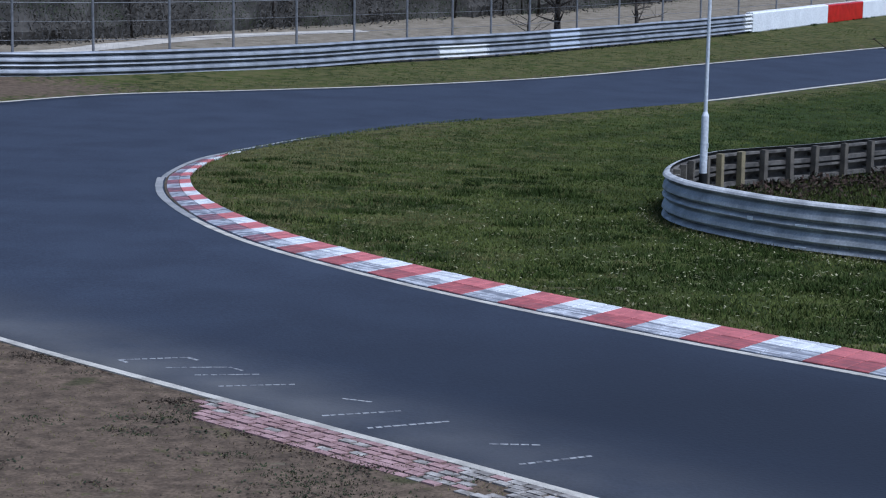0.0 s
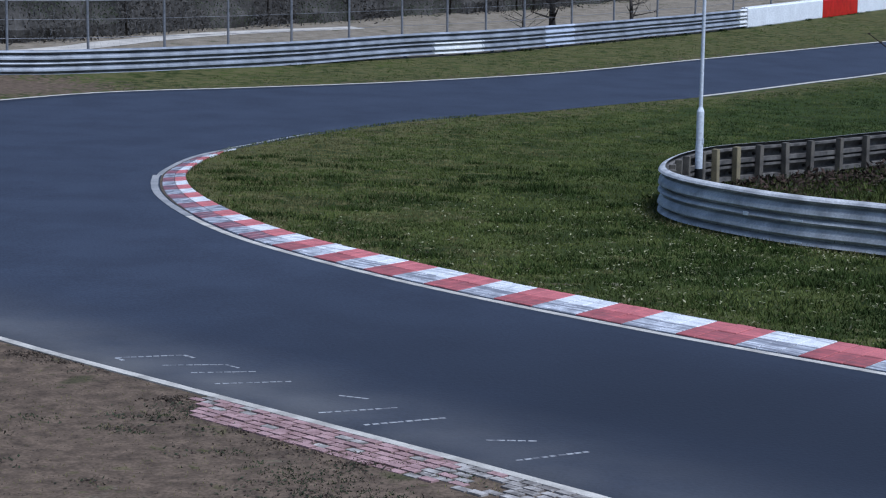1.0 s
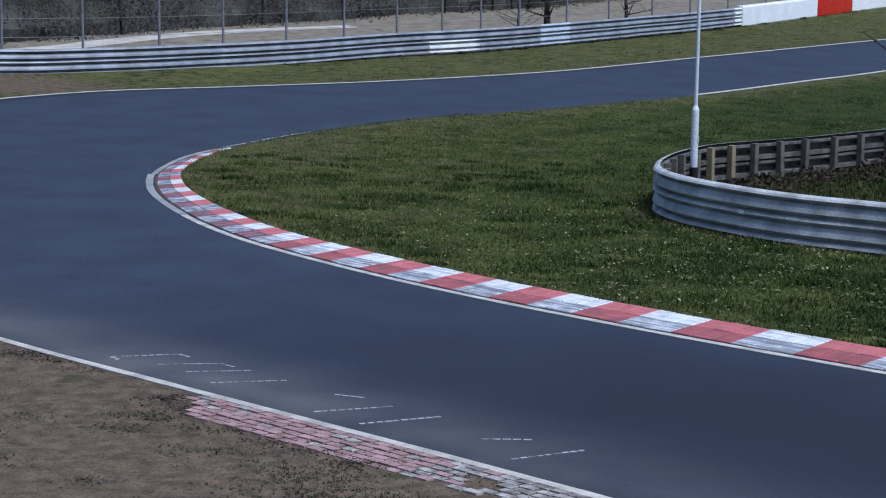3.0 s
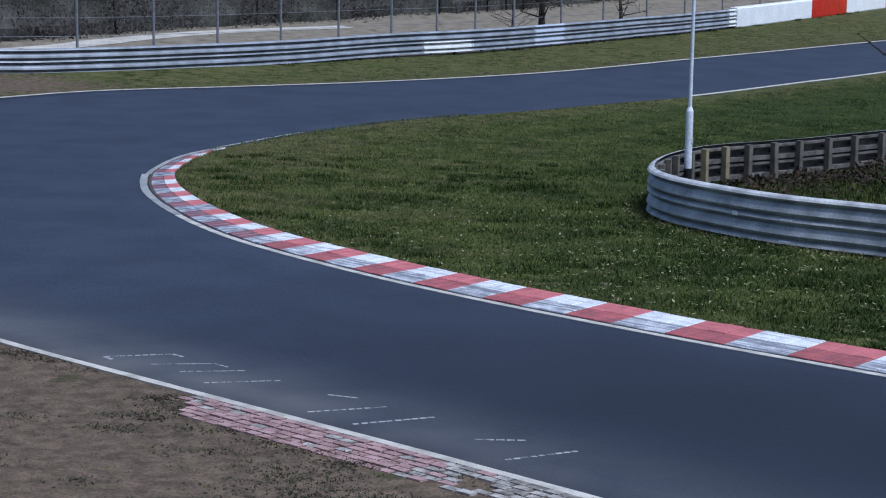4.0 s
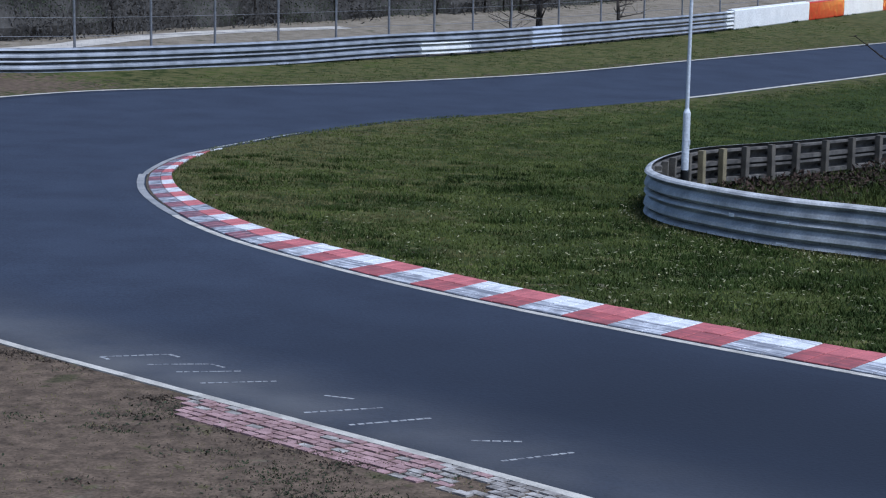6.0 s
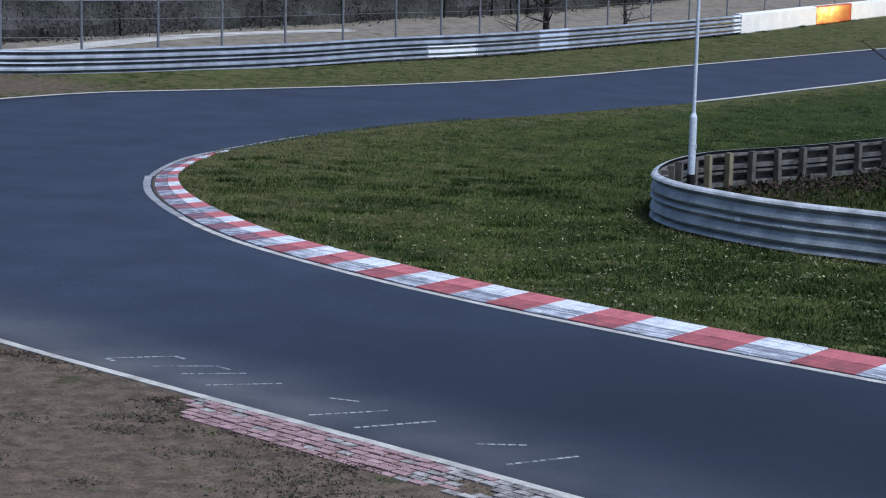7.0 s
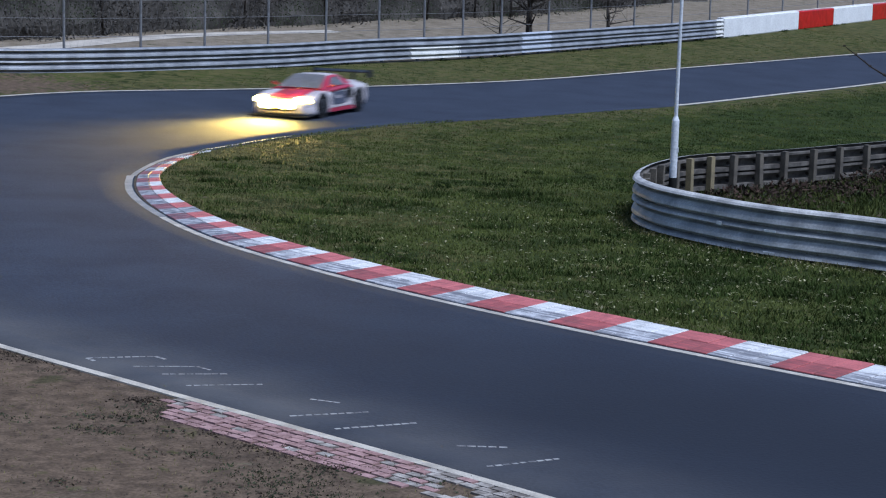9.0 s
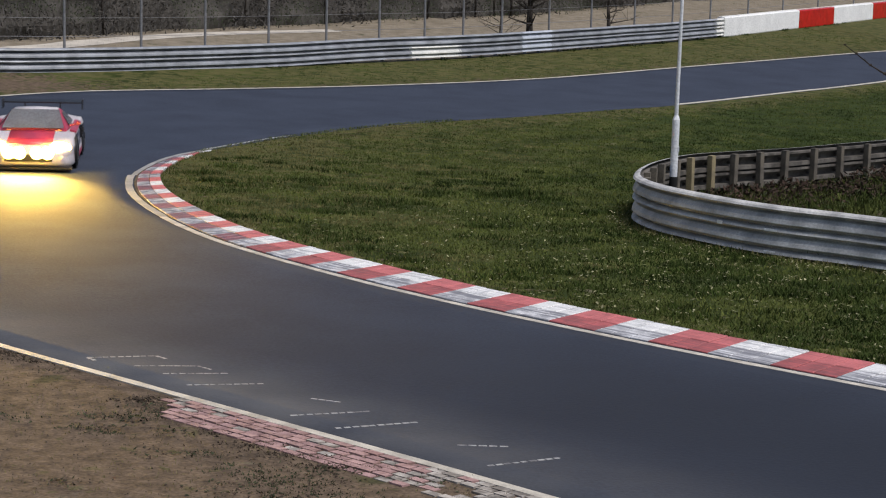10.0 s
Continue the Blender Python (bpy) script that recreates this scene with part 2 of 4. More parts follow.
class Curve:
    """A smooth plan curve through control points, walked by length."""

    def __init__(self, points, step=0.1):
        p = [Vector((*q, 0)) for q in points]
        p = [p[0] * 2 - p[1], *p, p[-1] * 2 - p[-2]]
        dense = []
        for a, b, c, d in zip(p, p[1:], p[2:], p[3:]):
            n = max(4, int((c - b).length / step))
            for i in range(n):
                t = i / n
                dense.append(0.5 * (2 * b + (c - a) * t + (2 * a - 5 * b + 4 * c - d) * t * t + (3 * b - a - 3 * c + d) * t ** 3))
        dense.append(p[-2])
        self.p = np.array([(q.x, q.y) for q in dense])
        self.s = np.concatenate(([0], np.cumsum(np.linalg.norm(np.diff(self.p, axis=0), axis=1))))
        self.length = float(self.s[-1])

    def at(self, s, side=0.0):
        """Place at length s, shifted to the right of the way by side."""
        x, y = np.interp(s, self.s, self.p[:, 0]), np.interp(s, self.s, self.p[:, 1])
        if side:
            dx, dy = self.way(s)
            x, y = x + dy * side, y - dx * side
        return float(x), float(y)

    def way(self, s):
        a, b = max(0, s - 0.25), min(self.length, s + 0.25)
        d = np.array([np.interp(b, self.s, self.p[:, i]) - np.interp(a, self.s, self.p[:, i]) for i in (0, 1)])
        d /= np.linalg.norm(d)
        return float(d[0]), float(d[1])

    def near(self, x, y):
        return float(self.s[np.argmin((self.p[:, 0] - x) ** 2 + (self.p[:, 1] - y) ** 2)])


def inside(poly, x, y):
    """Whether each point lies in the polygon (numpy arrays)."""
    hit = np.zeros(x.shape, bool)
    for (ax, ay), (bx, by) in zip(poly, np.roll(poly, -1, axis=0)):
        if ay != by:
            hit ^= ((ay > y) != (by > y)) & (x < (bx - ax) * (y - ay) / (by - ay) + ax)
    return hit


# ---- plan of the bend ----
# inner edge of the asphalt, from the near side round the apex to the far straight
INNER = Curve([(30, -3), (20, 8), (10.5, 18.0), (5.43, 22.94), (3.19, 25.16), (0.77, 27.76), (-1.18, 30.16), (-3.31, 33.28), (-4.74, 36.26), (-5.77, 39.28),
               (-6.24, 41.88), (-6.3, 43.8), (-5.95, 46.6), (-4.9, 49.26), (-3.37, 52.6), (-0.63, 57.02), (2.89, 60.8), (5.93, 64.4), (9.49, 68.5),
               (14.71, 75.76), (18.47, 80.84), (32, 100), (60, 138), (166, 276)])
# outer edge of the asphalt, the same way round
OUTER = Curve([(22, -6), (15, 2.2), (6, 11.9), (1.16, 17.14), (-1.05, 19.42), (-3.1, 21.48), (-5.64, 24.06), (-9.5, 28.4), (-13.6, 34.5), (-16.4, 42),
               (-16.8, 49), (-15.6, 55), (-13.56, 58.44), (-10.75, 62.1), (-6.49, 65.24), (-1.4, 69.3), (4.66, 75.38), (11.45, 84.32), (17.89, 92.56),
               (22.35, 98.16), (32, 110), (52, 138), (158, 283)])
# crash barrier outside the bend, from the near end to the far end
RAIL = Curve([(-46, 52), (-34, 57), (-24, 61.4), (-15.2, 65.7), (-12.94, 66.95), (-9.93, 69.5), (-6.2, 73.4), (-2.07, 78.3), (1.85, 82.5), (5.37, 87.3), (9.88, 93.6),
              (13.3, 98.4), (16.25, 102.9), (22.3, 112.5), (29, 124), (40, 143)])
LOOP = Curve([(24, 22.5), (15, 27.5), (10.5, 31.0), (7.79, 33.4), (6.74, 34.26), (5.84, 35.3), (4.95, 36.78), (4.63, 38.08), (4.69, 39.16), (4.95, 40.36),
              (5.4, 41.66), (6.22, 43.18), (7.36, 44.4), (8.98, 46.0), (11.09, 48.22), (15, 52.5), (24, 62)])
WOOD_EDGE = Curve([(-60, 62), (-36, 70), (-25, 74.5), (-17.87, 78.2), (-15.21, 81.14), (-12.32, 85.88), (-8.96, 89.98), (-5.26, 94.42), (-1.2, 100.14), (1.78, 103.48), (6.65, 109.04),
                   (15, 124), (30, 150)])


# ---- ground ----
def build_ground():
    def axis(lo, hi, step, far):
        a = list(np.arange(lo, hi + 1e-6, step))
        return [lo - f for f in reversed(far)] + a + [hi + f for f in far]

    xs = axis(-30, 36, 0.5, (3, 10, 30, 100, 300, 1000, 3000))
    ys = axis(-6, 132, 0.5, (3, 10, 30, 100, 300, 1000, 3000))
    gx, gy = np.meshgrid(xs, ys)
    z = np.vectorize(ground_z)(gx, gy)
    z -= 0.004
    road = np.concatenate([INNER.p, OUTER.p[::-1]])
    on_road = inside(road, gx, gy)
    nx = len(xs)
    verts = np.stack([gx, gy, z], -1).reshape(-1, 3).tolist()
    faces = [(i * nx + j, i * nx + j + 1, (i + 1) * nx + j + 1, (i + 1) * nx + j) for i in range(len(ys) - 1) for j in range(nx - 1)]
    ob = from_lists("ground", verts, faces, GROUND, smooth=True)
    # zones: bare soil, dry meadow, yellowed grass
    flat = np.stack([gx.ravel(), gy.ravel()], -1)

    def dist(curve, every=5):
        p = curve.p[::every]
        out = np.empty(len(flat))
        for k in range(0, len(flat), 4000):
            d = flat[k:k + 4000, None, :] - p[None]
            out[k:k + 4000] = np.sqrt((d ** 2).sum(-1).min(1))
        return out

    d_out, d_rail, d_in = dist(OUTER), dist(RAIL), dist(INNER)
    x, y = flat[:, 0], flat[:, 1]
    # soil banked up against the near end of the crash barrier
    co = np.array(verts)
    co[:, 2] += 0.09 * np.exp(-(d_rail / 1.1) ** 2) * np.clip((-4.5 - x) / 4, 0, 1)
    ob.data.vertices.foreach_set("co", co.ravel())
    ob.data.update()
    outside = ~inside(np.concatenate([OUTER.p, [(400, 283), (400, -300), (22, -300)]]), x, y)
    behind = inside(np.concatenate([RAIL.p, [(40, 3000), (-3000, 3000), (-3000, 52)]]), x, y)
    loop = inside(LOOP.p, x, y)
    soil = np.where((outside | (d_out < 1.2)) & (y < 45), 1.0, 0.0)
    soil = np.maximum(soil, np.clip(1.3 - np.hypot((x + 15.5) / 6.5, (y - 63.0) / 4.2), 0, 0.95))
    soil = np.maximum(soil, np.where(outside & ~behind & (y > 45), np.clip(0.6 - d_out * 0.3, 0, 0.45), 0))
    soil = np.maximum(soil, np.where(loop, 0.45, 0))
    soil = np.maximum(soil, np.where(~outside & ~on_road.ravel(), np.clip(0.42 - d_in * 0.14, 0, 0.3), 0))
    meadow = np.where(behind, 0.95, 0.0)
    dry = np.where(outside & ~behind & (y > 45), 0.62, 0.0)
    dry *= np.clip(1.1 - soil, 0, 1)
    dry = np.maximum(dry, np.where(~outside, np.clip(0.28 - x * 0.045 + (y - 40) * 0.012, 0.05, 0.62), 0))
    dry = np.maximum(dry, np.where(~outside, np.clip(0.75 - np.abs(d_in - 0.5) * 0.28, 0, 0.5), 0))
    lush = np.where(~outside, np.clip(0.12 + (x - 3) * 0.075, 0.0, 0.8) * np.clip((d_in - 0.8) * 0.5, 0, 1), 0)
    col = np.stack([soil, meadow, dry, lush], -1).astype(np.float32)
    ob.data.color_attributes.new("zone", "FLOAT_COLOR", "POINT").data.foreach_set("color", col.ravel())
    tagged(ob, "grass verge, sandy soil and dry meadow round the track", "ground", kind="structure")


def build_road():
    """The asphalt: a sheet between the two edges."""
    n, across = 300, 14
    # pair both edges at matching places along the bend
    keys_in = [INNER.near(*p) for p in ((30, -3), (5.43, 22.94), (-4.74, 36.26), (-6.3, 43.8), (-4.9, 49.26), (2.89, 60.8), (18.47, 80.84), (166, 276))]
    keys_out = [OUTER.near(*p) for p in ((22, -6), (-1.05, 19.42), (-9.5, 28.4), (-16.6, 45), (-15.6, 55), (-1.4, 69.3), (11.45, 84.32), (158, 283))]
    verts, zone = [], []
    for i in range(n + 1):
        u = i / n * (len(keys_in) - 1)
        a = INNER.at(np.interp(u, range(len(keys_in)), keys_in), 0.1)
        b = OUTER.at(np.interp(u, range(len(keys_out)), keys_out))
        for j in range(across + 1):
            v = (j - 1) / (across - 2) if 0 < j < across else (0.0 if j == 0 else 1.0)
            x, y = a[0] + (b[0] - a[0]) * v, a[1] + (b[1] - a[1]) * v
            verts.append((x, y, ground_z(x, y) + (0.008 if 0 < j < across else -0.03)))
            dust = max(0.0, (v - 0.7) / 0.3) ** 1.2 * max(0.0, 1 - abs(y - 22) / (16 if y > 22 else 9)) * 1.0
            rubber = 0.9 * max(0.0, 1 - (abs(v - 0.45) / 0.62) ** 2) * min(1.0, max(0.0, (33 - y + x * 0.8) / 14))
            zone.append((dust, rubber, 0.0, 1.0))
    w = across + 1
    faces = [(i * w + j, i * w + j + 1, (i + 1) * w + j + 1, (i + 1) * w + j) for i in range(n) for j in range(across)]
    ob = from_lists("road", verts, faces, ASPHALT, smooth=True)
    c = np.array(zone, np.float32)
    ob.data.color_attributes.new("zone", "FLOAT_COLOR", "POINT").data.foreach_set("color", c.ravel())
    tagged(ob, "dark worn asphalt of the race track", "road", kind="structure")


def ribbon(name, curve, s0, s1, side, width, lift, mat, label, step=0.4, fade=False):
    """A painted line along a curve; side is its middle, to the right of the way."""
    n = max(2, int((s1 - s0) / step))
    verts, faces = [], []
    for i in range(n + 1):
        s = s0 + (s1 - s0) * i / n
        w = width * (1 + 0.14 * noise.noise((s * 1.7, side, 3)))
        for e, drop in ((-0.5, -0.04), (-0.5, 0.0), (0.5, 0.0), (0.5, -0.04)):
            x, y = curve.at(s, side + e * w)
            verts.append((x, y, ground_z(x, y) + lift - 0.006 + drop))
        if i:
            faces += [(4 * i - 4 + q, 4 * i - 3 + q, 4 * i + 1 + q, 4 * i + q) for q in range(3)]
    ob = from_lists(name, verts, faces, mat)
    return tagged(ob, label, "road marking", kind="structure")


build_ground()
build_road()
S_APEX_END = INNER.near(-5.43, 47.8)
S_GUTTER = INNER.near(-4.74, 36.26)
S_KERB = INNER.near(9.5, 19.0)
ribbon("white_line", INNER, 0, INNER.near(-4.74, 36.26), -0.03, 0.14, 0.02, LINE, "thin worn white line along the kerb", 0.3)
ribbon("concrete_gutter", INNER, INNER.near(-4.74, 36.26), INNER.near(-6.27, 42.6), -0.01, 0.16, 0.021, GUTTER, "pale concrete gutter round the apex kerb", 0.2)
ribbon("concrete_gutter", INNER, INNER.near(-6.27, 42.6), S_APEX_END + 0.6, 0.05, 0.12, 0.021, GUTTER, "pale concrete gutter round the apex kerb", 0.2)
ribbon("white_line", INNER, INNER.near(9.2, 68.2), INNER.length, -0.02, 0.2, 0.022, LINE, "white line along the far infield grass")
ribbon("white_line", INNER, S_APEX_END + 0.6, INNER.near(-3.37, 52.6), -0.05, 0.1, 0.02, WORN, "faded white line along the infield grass")
ribbon("white_line", OUTER, 0, OUTER.near(-13.56, 58.44), 0.0, 0.13, 0.02, LINE, "white line along the sandy verge")
ribbon("white_line", OUTER, OUTER.near(-13.56, 58.44), OUTER.length, 0.0, 0.17, 0.02, LINE, "white line along the far grass verge")


def build_marks():
    """Worn paint of old grid boxes on the asphalt near the sandy verge."""
    for a, b, w in (((-3.92, 22.9), (-3.13, 23.16), 0.05), ((-3.13, 23.16), (-2.97, 22.98), 0.05), ((-3.92, 22.9), (-3.78, 22.72), 0.05), ((-3.3, 22.5), (-2.55, 22.62), 0.04),
                    ((-2.55, 22.62), (-2.36, 22.42), 0.04), ((-2.9, 22.1), (-2.14, 22.24), 0.045), ((-2.55, 21.5), (-1.67, 21.72), 0.045), ((-1.27, 20.1), (-0.41, 20.44), 0.05),
                    ((-0.76, 19.56), (0.11, 19.98), 0.055), ((0.5, 18.98), (1.04, 18.98), 0.05), ((0.78, 18.14), (1.54, 18.58), 0.05), ((-1.1, 21.0), (-0.75, 20.85), 0.04)):
        a, b = Vector((*a, 0)), Vector((*b, 0))
        d = b - a
        n = max(2, int(d.length / 0.09))
        side = Vector((-d.y, d.x, 0)).normalized() * w / 2
        verts, faces = [], []
        for i in range(n):
            p, q = a + d * (i / n), a + d * ((i + 0.62 + 0.3 * random.random()) / n)
            k = len(verts)
            for c in (p - side, q - side, q + side, p + side):
                verts.append((c.x, c.y, ground_z(c.x, c.y) + 0.0105))
            faces.append((k, k + 1, k + 2, k + 3))
        tagged(from_lists("road_mark", verts, faces, WORN), "worn dashed white paint mark on the asphalt", "road marking", kind="structure")


build_marks()


def kerb_width(s):
    """Kerb width along the inner edge: a metre, narrower at the apex, running out behind it."""
    return float(np.interp(s, [INNER.near(-1.18, 30.16), INNER.near(-4.74, 36.26), INNER.near(-6.24, 41.88), S_APEX_END - 1.0, S_APEX_END], [0.92, 0.76, 0.5, 0.28, 0.05]))


def build_kerb():
    """Red and white kerb: painted concrete blocks, three along and two across to a colour, raised towards the grass."""
    kerb = tagged(new("kerb"), "red and white painted concrete kerb with tyre rubber", "kerb", kind="structure")
    s, k = INNER.near(4.59, 23.9) - 0.98 * 7, 0
    first = INNER.near(-3.31, 33.28)
    while s < S_APEX_END - 0.1:
        worn = s > first
        seg = float(np.interp(k, (7, 8, 9, 10, 11, 12, 17, 18), (0.98, 1.0, 0.95, 0.87, 0.87, 0.81, 0.81, 0.71)))
        for i in range(3):
            s0, s1 = s + seg * i / 3 + 0.009, s + seg * (i + 1) / 3 - 0.009
            for r in range(2):
                f0, f1 = ((0.0, 0.5), (0.52, 1.0))[r]
                verts = []
                drop = random.uniform(-0.004, 0.004)
                for lift, inset in ((-0.1, 0.0), (-0.008, 0.0), (0.0, 0.008)):
                    for ss, ff, a, b in ((s0, f0, 1, 1), (s1, f0, -1, 1), (s1, f1, -1, -1), (s0, f1, 1, -1)):
                        w = kerb_width(ss)
                        x, y = INNER.at(ss + inset * a, 0.11 + 0.05 * min(1, max(0, (ss - S_GUTTER) / 3)) + ff * w + inset * b)
                        verts.append((x, y, ground_z(x, y) + 0.025 + 0.075 * ff * min(1, w) + lift + drop))
                faces = [(8, 9, 10, 11)] + [(q + j, q + (j + 1) % 4, q + 4 + (j + 1) % 4, q + 4 + j) for q in (0, 4) for j in range(4)]
                scuffed = worn and (r == 0 or noise.noise((s * 0.9, 5, 0)) > 0.2)
                red = k % 2 == 0
                if scuffed:
                    mat = KERB_SCUFF_RED if red else KERB_SCUFF_WHITE
                elif r == 0:
                    mat = KERB_LOW_RED if red else KERB_LOW_WHITE
                else:
                    mat = KERB_RED if red else KERB_WHITE
                from_lists("kerb_block", verts, faces, mat, kerb)
        s += seg
        k += 1
    # dark bed under the joints
    n = 160
    verts, faces = [], []
    a0 = INNER.near(5.43, 22.94) - 6
    for i in range(n + 1):
        ss = a0 + (S_APEX_END - a0) * i / n
        for ff in (0.0, 1.03):
            x, y = INNER.at(ss, 0.11 + ff * kerb_width(ss))
            verts.append((x, y, ground_z(x, y) + 0.008 + 0.072 * ff * kerb_width(ss)))
        x, y = INNER.at(ss, 0.28 + 1.03 * kerb_width(ss))
        verts.append((x, y, ground_z(x, y) - 0.08))
        if i:
            k = 3 * i
            faces += [(k - 3, k - 2, k + 1, k), (k - 2, k - 1, k + 2, k + 1)]
    from_lists("kerb_bed", verts, faces, SOIL, kerb, "dark dirty bed of the kerb blocks")


def build_old_kerb():
    """Flush strip of faded kerb stones on the sandy verge beside the white line."""
    strip = tagged(new("old_kerb_strip"), "faded pink flush kerb stones beside the sandy verge", "kerb", kind="structure")
    s0, s1 = OUTER.near(1.9, 16.3), OUTER.near(-2.6, 20.95)
    n = int((s1 - s0) / 0.22)
    for i in range(n):
        for r in range(6):
            t = i / n
            if t < 0.3 and random.random() < 0.14:
                continue
            if t > 0.86 and r > (1 - t) * 34 + 0.6:
                continue
            a, b = s0 + i * 0.22 + 0.008 + (r % 2) * 0.07, s0 + (i + 1) * 0.22 - random.uniform(0.014, 0.034) + (r % 2) * 0.07
            o0, o1 = -0.07 - r * 0.125, -0.07 - (r + 1) * 0.125 + 0.024
            drop = random.uniform(-0.008, 0.008)
            verts = []
            for lift in (-0.08, 0.0):
                for ss, oo in ((a, o0), (b, o0), (b, o1), (a, o1)):
                    x, y = OUTER.at(ss, oo)
                    verts.append((x, y, ground_z(x, y) + 0.01 + lift + drop))
            faces = [(4, 5, 6, 7)] + [(j, (j + 1) % 4, 4 + (j + 1) % 4, 4 + j) for j in range(4)]
            grey = t < 0.3 + random.uniform(-0.05, 0.1) or random.random() < (0.2 if t > 0.8 else 0.04)
            from_lists("kerb_stone", verts, faces, OLD_GREY if grey else OLD_RED, strip)


# sections from the top: a narrow upper ridge, a hollow, a wide lower ridge; the bottom strip has the narrow ridge alone
CAP = material("rusty bolt", (0.06, 0.05, 0.045), (0.03, 0.026, 0.024), 0.7, 8.0, 60.0)
BEAM = [(0.0, 0.4), (0.05, 0.396), (0.11, 0.37), (0.14, 0.33), (-0.05, 0.315), (-0.05, 0.262), (0.05, 0.235), (0.12, 0.15), (0.14, 0.085), (0.13, 0.07), (-0.05, 0.062), (-0.05, -0.03)]
STRIP = [(0.0, 0.155), (0.05, 0.151), (0.115, 0.12), (0.14, 0.07), (0.01, 0.055)]
ROWS = [(STRIP, 0.0), (BEAM, 0.155), (BEAM, 0.555)]


def build_rail(name, curve, s0, s1, out, label, mat, post_mat, post_step, pale=None, lift=0.04, posts_behind=True, post_size=(0.1, 0.14)):
    """A crash barrier of two stacked corrugated beams on posts; out = 1 when the beams face the right of the way."""
    rail = tagged(new(name), label, "crash barrier", kind="structure")
    thick = 0.012
    n = max(1, round((s1 - s0) / 4.0))
    for i in range(n):
        a, b = s0 + (s1 - s0) * i / n, s0 + (s1 - s0) * (i + 1) / n + 0.12
        for row, (section, base) in enumerate(ROWS):
            m = max(2, int((b - a) / 0.4))
            verts, faces = [], []
            prof = [(o + 0.004 * (i % 2), z) for o, z in section] + [(o - thick, z) for o, z in reversed(section)]
            k = len(prof)
            for j in range(m + 1):
                s = a + (b - a) * j / m
                for o, z in prof:
                    x, y = curve.at(s, out * (o + 0.07))
                    gx, gy = curve.at(s)
                    verts.append((x, y, ground_z(gx, gy) + (rail_lift(s) if curve is RAIL else lift) + base + z + 0.012 * noise.noise((s * 0.3, 1, 7))))
                if j:
                    faces += [((j - 1) * k + q, (j - 1) * k + (q + 1) % k, j * k + (q + 1) % k, j * k + q) for q in range(k)]
            faces += [tuple(range(k)), tuple(m * k + q for q in range(k))]
            painted = pale is not None and row < 2
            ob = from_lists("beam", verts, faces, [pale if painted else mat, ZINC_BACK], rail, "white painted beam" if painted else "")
            # rear faces of the looped barrier take the darker brown tone
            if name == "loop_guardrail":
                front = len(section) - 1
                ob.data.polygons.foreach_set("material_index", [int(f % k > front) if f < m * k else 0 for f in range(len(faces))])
    places = np.arange(s0 + post_step * 0.5, s1, post_step)
    if name == "loop_guardrail":
        # set posts behind the tip, evenly spaced ones before and after them
        places = [curve.near(*q) for q in ((4.88, 40.55), (5.17, 41.34), (5.7, 42.35), (6.18, 43.12), (6.74, 43.78), (7.38, 44.42), (8.11, 45.14), (8.85, 45.86), (9.69, 46.73), (10.58, 47.68), (11.45, 48.61))]
        places = [*np.arange(places[0] - 1.06, s0, -1.06), *places, *np.arange(places[-1] + 1.3, s1, 1.3)]
    me = None
    for s in places:
        x, y = curve.at(s, -out * post_size[1] * 0.45)
        dx, dy = curve.way(s)
        if me is None:
            bm = bmesh.new()
            box(bm, (post_size[0], post_size[1], 1.25), (0, 0, 0.28), bevel=0.008)
            me = bpy.data.meshes.new("post")
            bm.to_mesh(me)
            bm.free()
            me.materials.append(post_mat)
        ob = new("post", me)
        ob.parent = rail
        ob.matrix_basis = pose(x, y, ground_z(x, y), random.uniform(-1, 1), random.uniform(-1, 1), math.degrees(math.atan2(dy, dx)))
        if name == "loop_guardrail" and x > 5 and 42.8 < y < 44.1:
            ob.material_slots[0].link = "OBJECT"
            ob.material_slots[0].material = POST_YELLOW
        if name == "loop_guardrail":
            for z in (0.29, 0.69):
                bm = bmesh.new()
                tube(bm, (0, 0, -0.03), (0, 0, 0.05), 0.03, 0.022, 8)
                box(bm, (0.05, 0.09, 0.012), (0, 0, 0.0), bevel=0.003)
                bx, by = curve.at(s, out * 0.105)
                bolt = part("bolt", bm, CAP, rail)
                bolt.matrix_basis = pose(bx, by, ground_z(*curve.at(s)) + z, 90, 0, math.degrees(math.atan2(dy, dx)) + (180 if out > 0 else 0))
    return rail


def rail_lift(s):
    return float(np.interp(s, (30, 47, 54.4), (-0.05, -0.035, 0.04)))


s_white0, s_white1, s_pale0, s_pale1, s_end, s_belt = 54.36, 57.42, 62.2, 64.7, 81.35, 82.4
PLAIN = "galvanised double-beam crash barrier behind the grass verge"
build_rail("guardrail", RAIL, 0, s_white0, 1, PLAIN, ZINC, FENCE, 2.0)
build_rail("guardrail", RAIL, s_white0, s_white1, 1, "crash barrier length with white painted lower beams", ZINC, FENCE, 1.5, WHITE_STEEL)
build_rail("guardrail", RAIL, s_white1, s_pale0, 1, PLAIN, ZINC, FENCE, 2.0)
build_rail("guardrail", RAIL, s_pale0, s_pale1, 1, "newer pale galvanised length of the crash barrier", ZINC_PALE, FENCE, 1.2)
build_rail("guardrail", RAIL, s_pale1, s_end, 1, PLAIN, ZINC, FENCE, 2.0)
build_rail("guardrail", RAIL, s_end, s_belt - 0.14, 1, "white painted end of the crash barrier", WHITE_STEEL, FENCE, 0.9)
